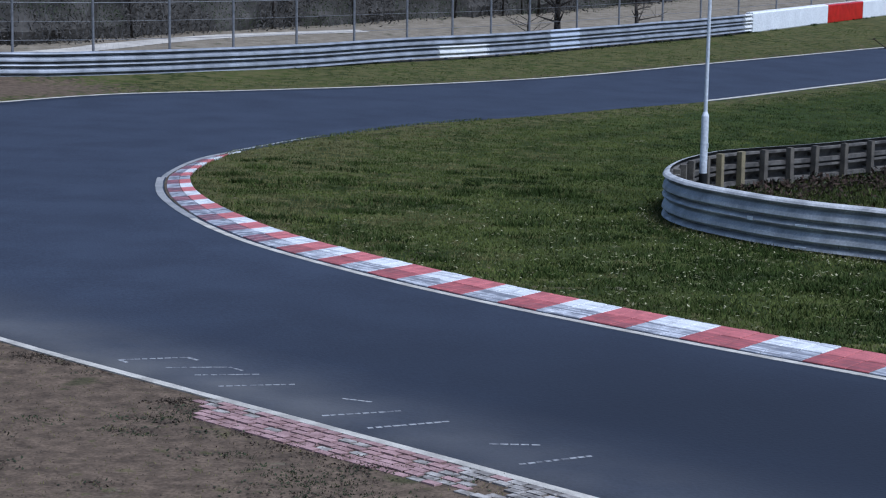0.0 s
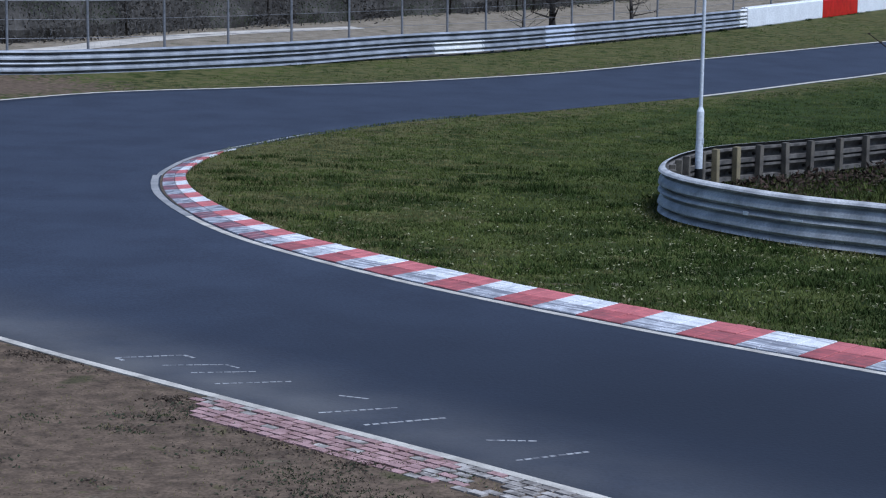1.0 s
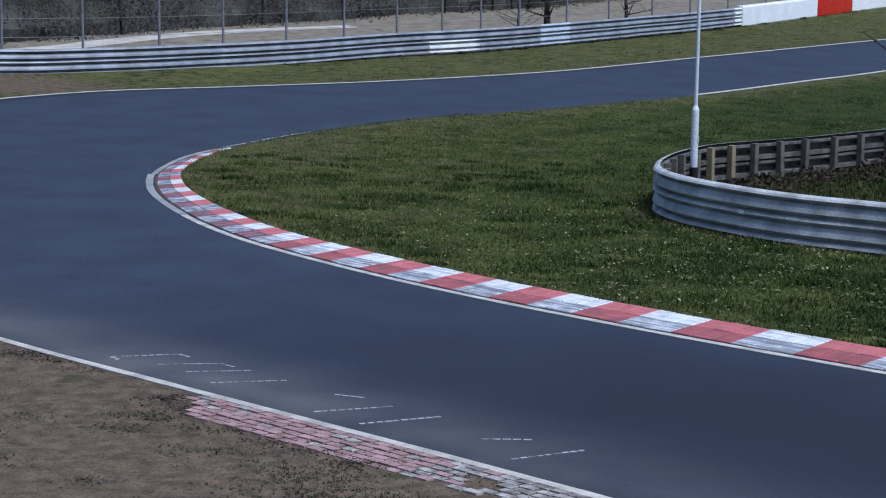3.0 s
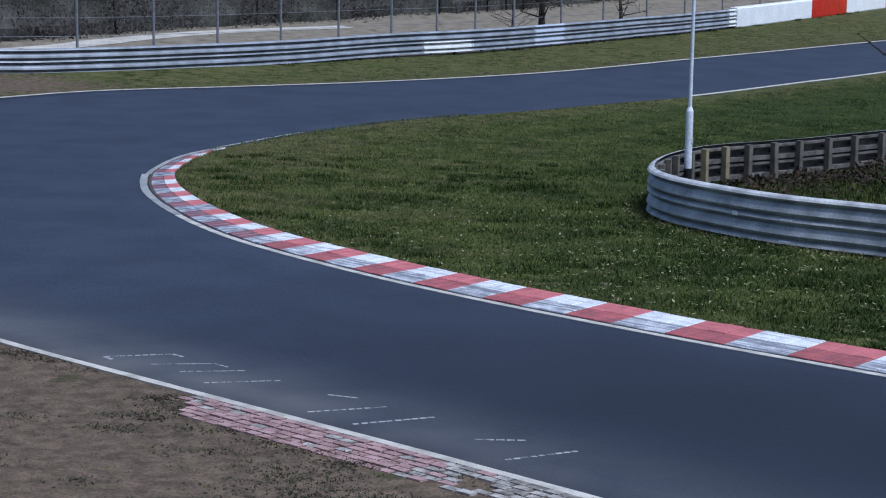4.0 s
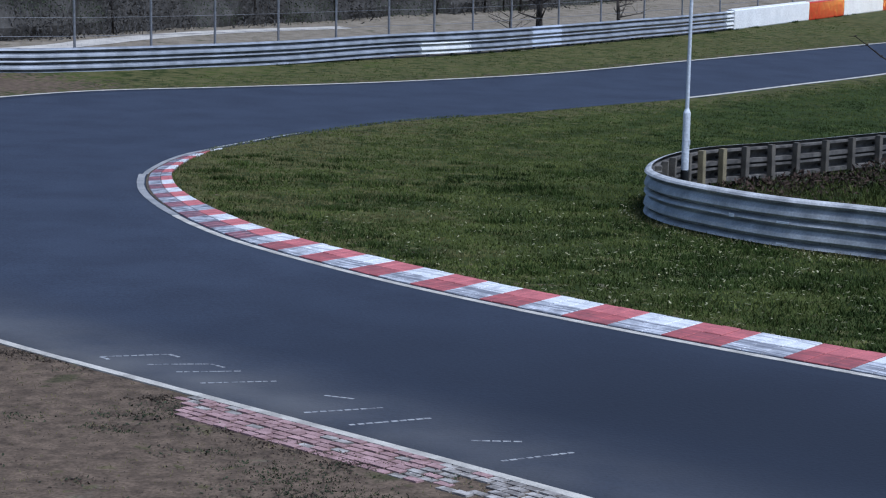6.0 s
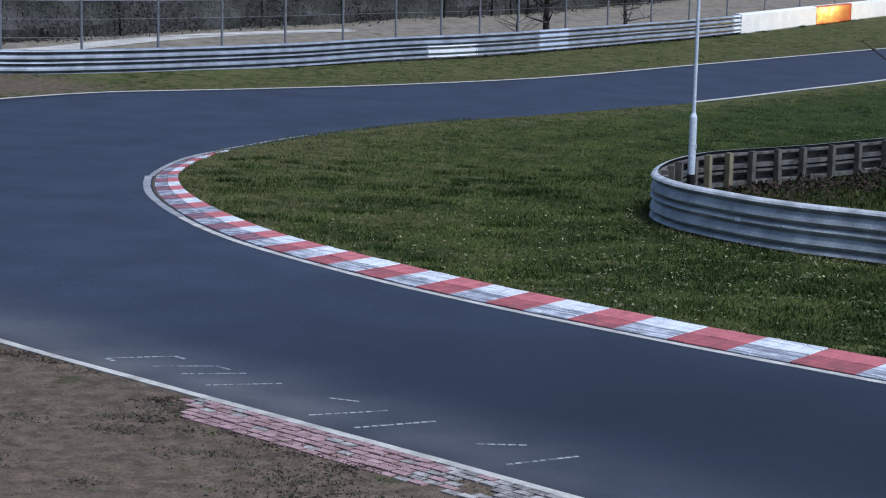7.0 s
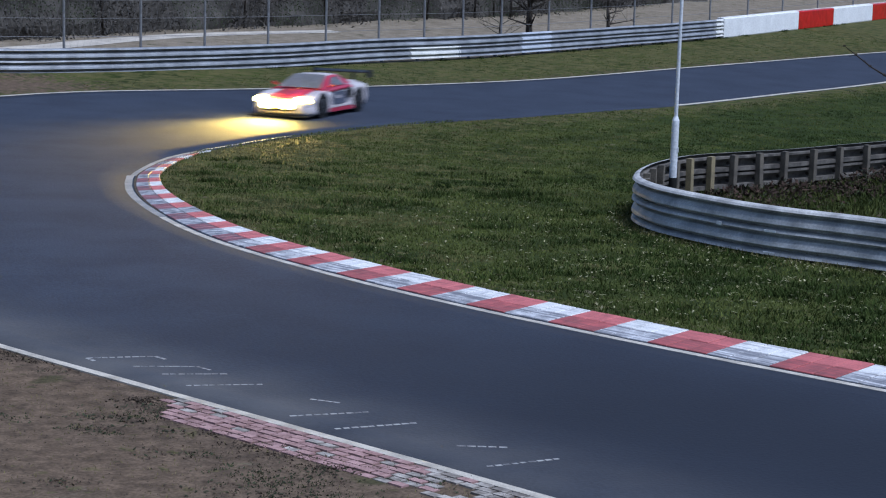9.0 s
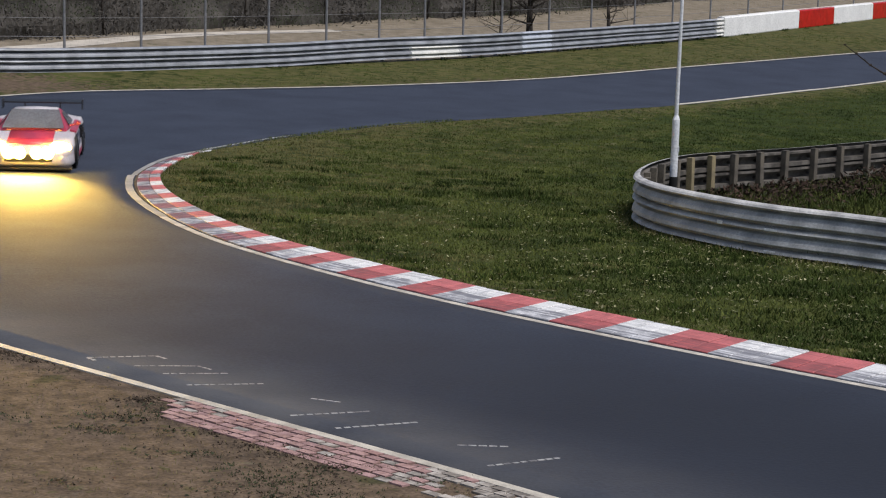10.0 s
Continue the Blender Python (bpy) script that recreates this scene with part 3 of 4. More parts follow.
build_rail("loop_guardrail", LOOP, 0, LOOP.length, -1, "weathered double-beam crash barrier looped round the infield tip", ZINC_OLD, POST, 1.06, post_size=(0.15, 0.14), lift=-0.015)


def build_patches():
    """White sticker patches on the front of the looped barrier."""
    for s, row, w, h, z in ((LOOP.near(5.82, 35.3), 1, 0.14, 0.07, 0.5), (LOOP.near(6.6, 34.4), 1, 0.27, 0.045, 0.5), (LOOP.near(6.6, 34.4), 0, 0.25, 0.03, 0.11)):
        x, y = LOOP.at(s, -0.222)
        dx, dy = LOOP.way(s)
        bm = bmesh.new()
        box(bm, (w, 0.012, h), (0, 0, 0), bevel=0.004)
        ob = part("sticker", bm, BELT_WHITE)
        gx, gy = LOOP.at(s)
        ob.matrix_basis = pose(x, y, ground_z(gx, gy) - 0.015 + z, 0, 0, math.degrees(math.atan2(dy, dx)))
        tagged(ob, "small white reflector stuck on the barrier beam", "reflector")


build_patches()


def build_belt_barrier():
    """Padded barrier panels in front of the rail at the far end: white, red, white, red."""
    s = s_belt
    for length, mat, label in ((10.73, BELT_WHITE, "long white padded barrier panel beside the grass verge"), (6.2, BELT_RED, "red padded barrier panel beside the grass verge"),
                               (7.9, BELT_WHITE, "white padded barrier panel beside the grass verge"), (5.6, BELT_RED, "red padded barrier panel beside the grass verge"),
                               (9.0, BELT_WHITE, "white padded barrier panel beside the grass verge")):
        thing = tagged(new("barrier_panel"), label, "barrier panel", "padded barrier panels")
        m = max(3, int(length / 0.6))
        prof = [(0.16, -0.05), (0.2, 0.03), (0.2, 0.98), (0.17, 1.03), (-0.2, 1.05), (-0.24, 1.0), (-0.24, -0.05)]
        verts, faces = [], []
        for j in range(m + 1):
            ss = s + 0.02 + (length - 0.04) * j / m
            gx, gy = RAIL.at(ss)
            for o, z in prof:
                x, y = RAIL.at(ss, o + 0.02 * noise.noise((ss * 0.8, z, 1)))
                verts.append((x, y, ground_z(gx, gy) + z))
            k = len(prof)
            if j:
                faces += [((j - 1) * k + q, (j - 1) * k + (q + 1) % k, j * k + (q + 1) % k, j * k + q) for q in range(k)]
        faces += [tuple(range(k)), tuple(m * k + q for q in range(k))]
        from_lists("sheet", verts, faces, mat, thing)
        bm = bmesh.new()
        for j in range(m):
            a, b = s + length * j / m, s + length * (j + 1) / m
            p, q = RAIL.at(a, -0.02), RAIL.at(b, -0.02)
            tube(bm, (*p, ground_z(*p) + 1.06), (*q, ground_z(*q) + 1.06), 0.025, n=6)
        part("top_rail", bm, WHITE_STEEL, thing)
        s += length


build_belt_barrier()


def build_fence():
    """Tall debris fence behind the barrier: steel posts with a cranked top, wires and a coarse net."""
    fence = tagged(new("debris_fence"), "tall grey steel debris fence behind the crash barrier", "fence", kind="structure")
    tops = []
    for s in (*np.arange(5.9, 37, 3.15), 37.35, 40.6, 43.6, 46.9, 50.2, 53.3, 56.0, 58.6, 61.6, 65.6, 69.4, 73.6, 77.6, 82.2, 87.2, 92.4, 98.4, 105.4, 113.0):
        x, y = RAIL.at(s, -0.55)
        z = ground_z(x, y)
        bm = bmesh.new()
        lean = random.uniform(-0.03, 0.03)
        tube(bm, (0, 0, -0.2), (lean, 0, 3.6), 0.05, 0.045, 8)
        tube(bm, (lean, 0, 3.6), (lean + 0.3, -0.25, 4.1), 0.045, 0.035, 8)
        ob = part("post", bm, FENCE, fence)
        ob.matrix_basis = pose(x, y, z)
        tops.append(Vector((x, y, z)))
    for h, r in ((1.25, 0.008), (1.9, 0.006), (2.55, 0.012), (3.2, 0.006), (3.55, 0.012)):
        bm = bmesh.new()
        for a, b in zip(tops, tops[1:]):
            tube(bm, a + Vector((0, 0, h)), b + Vector((0, 0, h)), r, n=4)
        part("wire", bm, FENCE, fence)
    # net: thin crossing wires
    verts, faces = [], []
    for a, b in zip(tops, tops[1:]):
        n = 12
        for i in range(n):
            for c, d in ((i, i + 1), (i + 1, i)):
                for h0 in (0.9, 2.1):
                    p, q = a.lerp(b, c / n), a.lerp(b, d / n)
                    p, q = p + Vector((0, 0, h0)), q + Vector((0, 0, h0 + 1.2))
                    k = len(verts)
                    w = Vector((0, 0, 0.006))
                    verts += [tuple(p - w), tuple(q - w), tuple(q + w), tuple(p + w)]
                    faces.append((k, k + 1, k + 2, k + 3))
    from_lists("net", verts, faces, FENCE, fence, "thin wire net")


build_fence()


def build_pole():
    """Slim stepped pole standing inside the looped barrier."""
    pole = tagged(new("pole"), "slim pale grey steel pole with a thicker foot", "pole")
    bm = bmesh.new()
    tube(bm, (0, 0, 0.67), (0, 0, 1.92), 0.082, 0.079, 20)
    tube(bm, (0, 0, 1.92), (0, 0, 2.01), 0.079, 0.045, 20)
    part("foot", bm, POLE, pole)
    bm = bmesh.new()
    tube(bm, (0, 0, 2.0), (0, 0, 7.5), 0.042, 0.03, 16)
    part("shaft", bm, POLE, pole)
    bm = bmesh.new()
    tube(bm, (0, 0, -0.2), (0, 0, 0.7), 0.088, 0.086, 20)
    part("base_collar", bm, BLACK, pole, "black base collar")
    bm = bmesh.new()
    box(bm, (0.05, 0.02, 0.12), (0.06, -0.065, 1.3), bevel=0.005)
    part("hatch", bm, POLE, pole)
    bm = bmesh.new()
    tube(bm, (0, 0, 7.45), (0, -0.5, 7.62), 0.03, 0.03, 10)
    box(bm, (0.16, 0.5, 0.1), (0, -0.65, 7.63), bevel=0.02)
    part("lamp_head", bm, POLE, pole)
    pole.matrix_basis = pose(5.52, 40.8, ground_z(5.52, 40.8), 0, 0.2, 0)


build_pole()


# ---- growth ----
def blades(name, spots, mat, label, tall=(0.05, 0.12), wide=0.014, per=3, spread=0.05, category="grass"):
    """Tufts of thin pointed blades at (x, y) spots, as one mesh."""
    rng = np.random.default_rng(len(spots) + 7)
    p = np.repeat(np.asarray(spots, float), per, 0)
    n = len(p)
    p = p + rng.normal(0, spread, (n, 2))
    z = np.array([ground_z(a, b) for a, b in p]) - 0.02
    h = rng.uniform(*tall, n) + 0.02
    turn = rng.uniform(0, math.tau, n)
    lean = rng.normal(0, 0.45, (n, 2)) * h[:, None]
    w = wide * rng.uniform(0.6, 1.4, n)
    v = np.empty((n, 3, 3))
    v[:, 0] = np.stack([p[:, 0] - np.cos(turn) * w, p[:, 1] - np.sin(turn) * w, z], -1)
    v[:, 1] = np.stack([p[:, 0] + np.cos(turn) * w, p[:, 1] + np.sin(turn) * w, z], -1)
    v[:, 2] = np.stack([p[:, 0] + lean[:, 0], p[:, 1] + lean[:, 1], z + h], -1)
    ob = from_lists(name, v.reshape(-1, 3).tolist(), np.arange(3 * n).reshape(-1, 3).tolist(), mat)
    return tagged(ob, label, category, kind="stuff")


def flakes(name, centres, size, mat, label, flat=0.0, category="leaves", long=1.0):
    """Small tilted leaf or twig quads round given centres, as one mesh."""
    rng = np.random.default_rng(len(centres) + 11)
    c = np.asarray(centres, float)
    n = len(c)
    a = rng.normal(0, 1, (n, 3))
    a[:, 2] *= 1 - flat
    a /= np.linalg.norm(a, axis=1)[:, None]
    b = np.cross(a, rng.normal(0, 1, (n, 3)) * (1, 1, 1 - flat) if not flat else np.tile((0, 0, 1.0), (n, 1)))
    b /= np.linalg.norm(b, axis=1)[:, None] + 1e-9
    s = rng.uniform(*size, n)[:, None]
    a, b = a * s * long, b * s * 0.5
    v = np.stack([c - a, c - b * 0.9, c + a, c + b], 1)
    ob = from_lists(name, v.reshape(-1, 3).tolist(), np.arange(4 * n).reshape(-1, 4).tolist(), mat)
    return tagged(ob, label, category, kind="stuff")


def scatter(n, x0, x1, y0, y1, keep, seed):
    """n random spots of a stretch of the plan for which keep(x, y) holds."""
    rng = np.random.default_rng(seed)
    got = np.empty((0, 2))
    while len(got) < n:
        q = np.stack([rng.uniform(x0, x1, 4 * n), rng.uniform(y0, y1, 4 * n)], -1)
        got = np.concatenate([got, q[keep(q[:, 0], q[:, 1])]])
    return got[:n]


KERB_GRASS = Curve([INNER.at(s, 0.2 + (kerb_width(s) if s < S_APEX_END else -0.09)) for s in np.arange(0, INNER.length, 1.0)])
INFIELD = np.concatenate([KERB_GRASS.p[::4], [(300, 276), (300, -3)]])
LOOP_IN = LOOP.p[::4]
# bare strip beside the far white line
FAR_EDGE = INNER.p[int(np.searchsorted(INNER.s, INNER.near(8.6, 67.4))):int(np.searchsorted(INNER.s, INNER.near(26, 91))):5]
OUT_POLY = np.concatenate([OUTER.p[::4], [(400, 283), (400, -300), (22, -300)]])
BEHIND = np.concatenate([RAIL.p[::4], [(40, 3000), (-3000, 3000), (-3000, 52)]])


def noisy(x, y, scale, seed):
    return np.array([noise.noise((a * scale, b * scale, seed)) for a, b in zip(x, y)])


def infield(x, y):
    gap = np.min(np.hypot(x[:, None] - FAR_EDGE[None, :, 0], y[:, None] - FAR_EDGE[None, :, 1]), axis=1)
    return inside(INFIELD, x, y) & ~inside(LOOP_IN, x, y) & (np.abs(x) < y * 0.27 + 1) & (gap > 0.85)


def verge(x, y):
    return ~inside(OUT_POLY, x, y) & ~inside(BEHIND, x, y) & (y > 45)


def sandy(x, y):
    return ~inside(OUT_POLY, x, y) & (y < 40)


def build_grass():
    def thinning(x, y):
        return infield(x, y) & (np.random.default_rng(len(x)).random(len(x)) < np.clip(1.25 - y / 62, 0.22, 1))
    spots = scatter(70000, -7, 22, 19, 82, thinning, 1)
    k = noisy(spots[:, 0], spots[:, 1], 0.55, 3) + 0.6 * noisy(spots[:, 0], spots[:, 1], 2.1, 8)
    d = np.array([np.abs(INNER.p[::6] - q).sum(1).min() for q in spots])
    dry = (k + np.clip(1.6 - d, 0, 1.2) * 0.25 + np.clip((2.0 - spots[:, 0]) * 0.075, -0.25, 0.42) + np.clip((spots[:, 1] - 46) * 0.012, 0, 0.2) > 0.36) | (np.random.default_rng(5).random(len(spots)) < 0.06)
    deep = ~dry & (noisy(spots[:, 0], spots[:, 1], 0.33, 14) + 0.4 * noisy(spots[:, 0], spots[:, 1], 1.1, 15) + np.clip((spots[:, 0] - 4.5) * 0.08, -0.3, 0.5) - np.clip((spots[:, 1] - 46) * 0.03, 0, 0.5) > 0.14)
    blades("grass", spots[~dry & ~deep], BLADE, "short green grass of the infield", (0.01, 0.055), 0.014)
    blades("lush_grass", spots[deep], BLADE_DEEP, "darker lush grass of the infield", (0.015, 0.065), 0.014)
    # dark rank tufts, drawn out along the mowing
    hubs = scatter(120, -5, 14, 22, 47, infield, 17)
    rng = np.random.default_rng(18)
    tufts = np.concatenate([h + rng.normal(0, 1, (55, 2)) * np.array([0.38, 0.16]) * rng.uniform(0.4, 1.2) for h in hubs])
    blades("rank_tufts", tufts[infield(tufts[:, 0], tufts[:, 1])], BLADE_DEEP, "dark rank tufts in the infield grass", (0.05, 0.12), 0.014, 2, 0.04)
    blades("dry_grass", spots[dry], BLADE_DRY, "yellowed grass in the infield", (0.01, 0.05), 0.012)
    v = scatter(8000, -16, 26, 60, 112, verge, 4)
    v = v[v[:, 0] + 0.8 * noisy(v[:, 0], v[:, 1], 0.5, 19) > -10.8]
    green = noisy(v[:, 0], v[:, 1], 0.25, 9) + np.where(v[:, 0] > -11, 0.0, -0.5) > 0
    blades("grass", v[green], BLADE, "short grass on the verge before the barrier", (0.01, 0.04), 0.022)
    blades("dry_grass", v[~green], BLADE_DRY, "sparse dry grass on the verge", (0.01, 0.035), 0.02)
    # taller weeds at the foot of the barrier
    rng = np.random.default_rng(6)
    foot = []
    for s in np.arange(RAIL.near(-16, 65.3), s_belt + 20, 0.06):
        if noise.noise((s * 0.7, 2, 2)) > 0.12:
            foot.append(RAIL.at(s, 0.2 + rng.normal(0, 0.12)))
    blades("weeds", foot, BLADE_DEEP, "dark weeds at the foot of the crash barrier", (0.03, 0.13), 0.025, 4, 0.08, "weeds")
    foot = [LOOP.at(s, -0.25 + rng.normal(0, 0.14)) for s in np.arange(0, LOOP.length, 0.03)]
    blades("dry_grass", foot, BLADE_DRY, "dry grass under the looped barrier", (0.04, 0.12), 0.012, 3, 0.08)
    # the grass overhangs the kerb's upper edge
    edge = [KERB_GRASS.at(s, rng.normal(-0.06, 0.05)) for s in np.arange(INNER.near(9, 19.5), KERB_GRASS.near(1, 59), 0.02)]
    blades("grass_edge", edge, BLADE, "ragged grass edge behind the kerb", (0.03, 0.08), 0.013, 2, 0.04)


def build_sand_growth():
    rng = np.random.default_rng(21)
    hubs = scatter(75, -6.5, 1.5, 12.5, 23, sandy, 22)
    hubs = hubs[noisy(hubs[:, 0], hubs[:, 1], 0.4, 4) > -0.25]
    spots = np.concatenate([h + rng.normal(0, 1, (90, 2)) * (0.1 + 0.12 * rng.random()) * np.array([1.3, 0.8]) for h in hubs])
    spots = spots[sandy(spots[:, 0], spots[:, 1])]
    clumps = (((-2.88, 19.86), 0.16), ((-4.24, 19.64), 0.13), ((-0.9, 17.04), 0.3), ((-1.47, 17.68), 0.26), ((-1.14, 17.3), 0.22), ((-3.08, 19.06), 0.1), ((-3.41, 19.28), 0.08), ((-2.0, 18.3), 0.1), ((-0.4, 16.6), 0.25))
    tufts = np.concatenate([np.array(c) + rng.normal(0, 1, (int(330 * w), 2)) * w * np.array([1.2, 0.7]) for c, w in clumps])
    blades("weeds", tufts[sandy(tufts[:, 0], tufts[:, 1])], BRUSH_GREEN, "dull green weed clumps in the sandy soil", (0.0, 0.022), 0.018, 3, 0.02, "weeds")
    low = np.stack([spots[:, 0], spots[:, 1], [ground_z(a, b) + 0.006 for a, b in spots]], -1)
    cut = rng.random(len(spots)) < 0.45
    flakes("weeds", low[cut], (0.008, 0.032), BRUSH_GREEN, "sparse green weeds in the sandy soil", 0.7, "weeds")
    flakes("dead_weeds", low[~cut], (0.006, 0.026), BRAMBLE, "dead brown weeds in the sandy soil", 0.7, "weeds")
    thin = scatter(2500, -6.5, 2, 12, 24, sandy, 23)
    blades("dry_grass", thin, BLADE_DRY, "sparse dry stalks in the sandy soil", (0.01, 0.03), 0.006, 2, 0.03)
    # clods and pebbles
    q = scatter(2600, -6.5, 2, 12, 24, sandy, 24)
    verts, faces = [], []
    for x, y in q:
        r = rng.uniform(0.004, 0.02)
        z = ground_z(x, y) - 0.006
        k = len(verts)
        for j in range(5):
            a = j / 5 * math.tau + rng.uniform(-0.3, 0.3)
            verts.append((x + math.cos(a) * r * 1.3, y + math.sin(a) * r, z - 0.01))
        verts.append((x, y, z + r * 0.8))
        faces += [(k + j, k + (j + 1) % 5, k + 5) for j in range(5)]
    tagged(from_lists("clods", verts, faces, SOIL), "dark soil clods and pebbles on the sandy verge", "soil", kind="stuff")
    # mud patches torn up beside the white line
    spots = np.concatenate([np.array(c) + rng.normal(0, 1, (130, 2)) * s for c, s in (((-5.05, 23.1), (0.22, 0.14)), ((-4.7, 23.0), (0.2, 0.1)), ((-2.9, 20.7), (0.16, 0.08)), ((-1.5, 18.7), (0.2, 0.1)), ((-4.3, 22.65), (0.3, 0.1)), ((-1.14, 18.35), (0.22, 0.07)), ((-0.7, 17.95), (0.2, 0.06)), ((-1.9, 19.2), (0.18, 0.06)))])
    spots = spots[sandy(spots[:, 0], spots[:, 1])]
    blades("mud_clumps", spots, SOIL, "dark torn-up mud beside the white line", (0.0, 0.02), 0.03, 2, 0.03, "mud")


def build_litter():
    def dense(x, y):
        return infield(x, y) & (np.random.default_rng(31).random(len(x)) < np.clip(1.2 - np.hypot((x - 4.5) / 8, (y - 31) / 10), 0.05, 1))
    q = scatter(1250, -5, 11, 22, 48, dense, 32)
    c = np.stack([q[:, 0], q[:, 1], [ground_z(a, b) + 0.045 for a, b in q]], -1)
    flakes("fallen_leaves", c, (0.016, 0.046), LITTER, "pale fallen leaves scattered in the grass", 0.75)
    q = [LOOP.at(s, -0.35 - abs(random.gauss(0, 0.25))) for s in np.arange(LOOP.near(12, 30), LOOP.near(4.5, 39), 0.035)]
    c = np.array([(a, b, ground_z(a, b) + 0.03) for a, b in q])
    flakes("fallen_leaves", c, (0.015, 0.04), LITTER, "pale fallen leaves gathered under the barrier", 0.75)


def build_bramble():
    """Dead bramble and rank grass inside the looped barrier."""
    rng = np.random.default_rng(41)
    pts = []
    for s in np.arange(LOOP.near(5.9, 42.6), LOOP.near(16, 53.5), 0.35):
        for _ in range(150):
            off = 0.3 + abs(rng.normal(0, 1.1))
            x, y = LOOP.at(s, off)
            top = 0.46 * math.exp(-((off - 0.9) / 1.5) ** 2) * (0.6 + 0.6 * noise.noise((s * 0.6, off, 1))) * min(1, 0.35 + (s - LOOP.near(5.9, 42.6)) * 0.16)
            pts.append((x + rng.normal(0, 0.08), y + rng.normal(0, 0.08), ground_z(x, y) + rng.random() * max(0.1, top)))
    pts = np.array(pts)
    cut = rng.random(len(pts)) < 0.55
    flakes("bramble", pts[cut], (0.025, 0.08), BRAMBLE, "reddish dead bramble inside the looped barrier", category="bramble", long=1.4)
    flakes("bramble_leaves", pts[~cut], (0.02, 0.045), BRUSH_GREEN, "dark leaves in the bramble", category="bramble")

    def pocket(x, y):
        return inside(LOOP_IN, x, y)
    q = scatter(9000, 4.5, 16, 28, 53, pocket, 42)
    blades("rank_grass", q, BLADE, "rank grass inside the looped barrier", (0.06, 0.22), 0.016, 3, 0.06)


def build_wood():
    """Bare thicket on the edge of the wood behind the meadow, with a few trunks and white blossom."""
    rng = np.random.default_rng(51)
    # dense shaded body of the thicket, uneven and overhanging
    verts, faces = [], []
    S = np.arange(0, WOOD_EDGE.length, 0.7)
    prof = [(0.6, -0.3), (0.5, 0.5), (0.0, 1.4), (-0.4, 2.8), (-0.9, 4.5), (-2.4, 6.5), (-6.0, 8.0), (-16.0, 9.0)]
    for i, s in enumerate(S):
        for j, (o, z) in enumerate(prof):
            b = noise.noise((s * 0.45, z * 0.6, 3)) * 0.9 + noise.noise((s * 1.7, z * 1.6, 5)) * 0.4
            x, y = WOOD_EDGE.at(s, o - 0.7 + b)
            verts.append((x, y, ground_z(*WOOD_EDGE.at(s)) + z + (0.5 * b if j > 3 else 0)))
        if i:
            k, w = i * len(prof), len(prof)
            faces += [(k - w + j, k + j, k + j + 1, k - w + j + 1) for j in range(w - 1)]
    tagged(from_lists("thicket", verts, faces, BRUSH), "dense brown leafless thicket at the wood's edge", "thicket", kind="stuff")
    # twigs and leaves over it
    s = rng.uniform(WOOD_EDGE.near(-30, 72), WOOD_EDGE.near(15, 124), 48000)
    h = rng.random(48000) ** 1.1 * 4.2
    off = 0.15 - h * 0.16 + rng.normal(0, 0.45, 48000)
    c = np.array([(*WOOD_EDGE.at(a, o), z) for a, o, z in zip(s, off, h)])
    c[:, 2] += [ground_z(x, y) for x, y in c[:, :2]]
    k = noisy(c[:, 0], c[:, 2] + c[:, 1] * 0.3, 0.35, 6)
    flakes("twigs", c[k < 0.12], (0.025, 0.09), BRUSH, "bare brown twigs of the thicket", category="twigs", long=1.8)
    flakes("evergreen_leaves", c[k >= 0.12], (0.03, 0.07), BRUSH_GREEN, "dull green leaves in the thicket", category="leaves")
    # white blossom
    pts = []
    for x, y, z, r, n in ((-18.6, 79.6, 1.3, 0.35, 150), (-18.0, 79.4, 0.9, 0.25, 70), (-15.9, 82.6, 1.5, 0.3, 30), (-2.6, 101.0, 0.55, 0.5, 220), (-1.3, 102.4, 0.7, 0.6, 330), (-0.3, 103.4, 0.5, 0.4, 150),
                          (-4.8, 97.6, 0.9, 0.4, 60), (-9.6, 91.4, 1.2, 0.4, 40), (2.4, 106, 0.6, 0.4, 70)):
        pts.append(np.array((x, y, ground_z(x, y) + z)) + rng.normal(0, 1, (n, 3)) * (r, 0.3, r * 0.6))
    flakes("blossom", np.concatenate(pts), (0.04, 0.1), BLOSSOM, "white blossom on bare branches", category="blossom")
    # thin stems before the thicket
    for x, y, r, lean in ((-17.4, 77.6, 0.05, 0.06), (-13.4, 83.2, 0.06, -0.05), (-8.0, 90.5, 0.05, 0.04), (-4.4, 94.8, 0.07, -0.03), (0.6, 101.3, 0.06, 0.08), (3.2, 104, 0.07, 0.0), (4.3, 105.5, 0.06, -0.06), (5.2, 106, 0.08, 0.03)):
        stem = tagged(new("sapling"), "thin leafless sapling before the thicket", "tree")
        bm = bmesh.new()
        tube(bm, (0, 0, -0.2), (lean * 4, 0, 4.5), r, r * 0.5, 7)
        for q in range(6):
            a, z = rng.uniform(0, math.tau), rng.uniform(1.2, 4)
            tube(bm, (lean * z * 0.9, 0, z), (lean * z + math.cos(a) * 0.7, math.sin(a) * 0.7, z + 0.7), r * 0.35, r * 0.12, 5)
        part("trunk", bm, BARK, stem, smooth=True)
        stem.matrix_basis = pose(x - 0.2, y + 0.2, ground_z(x, y))


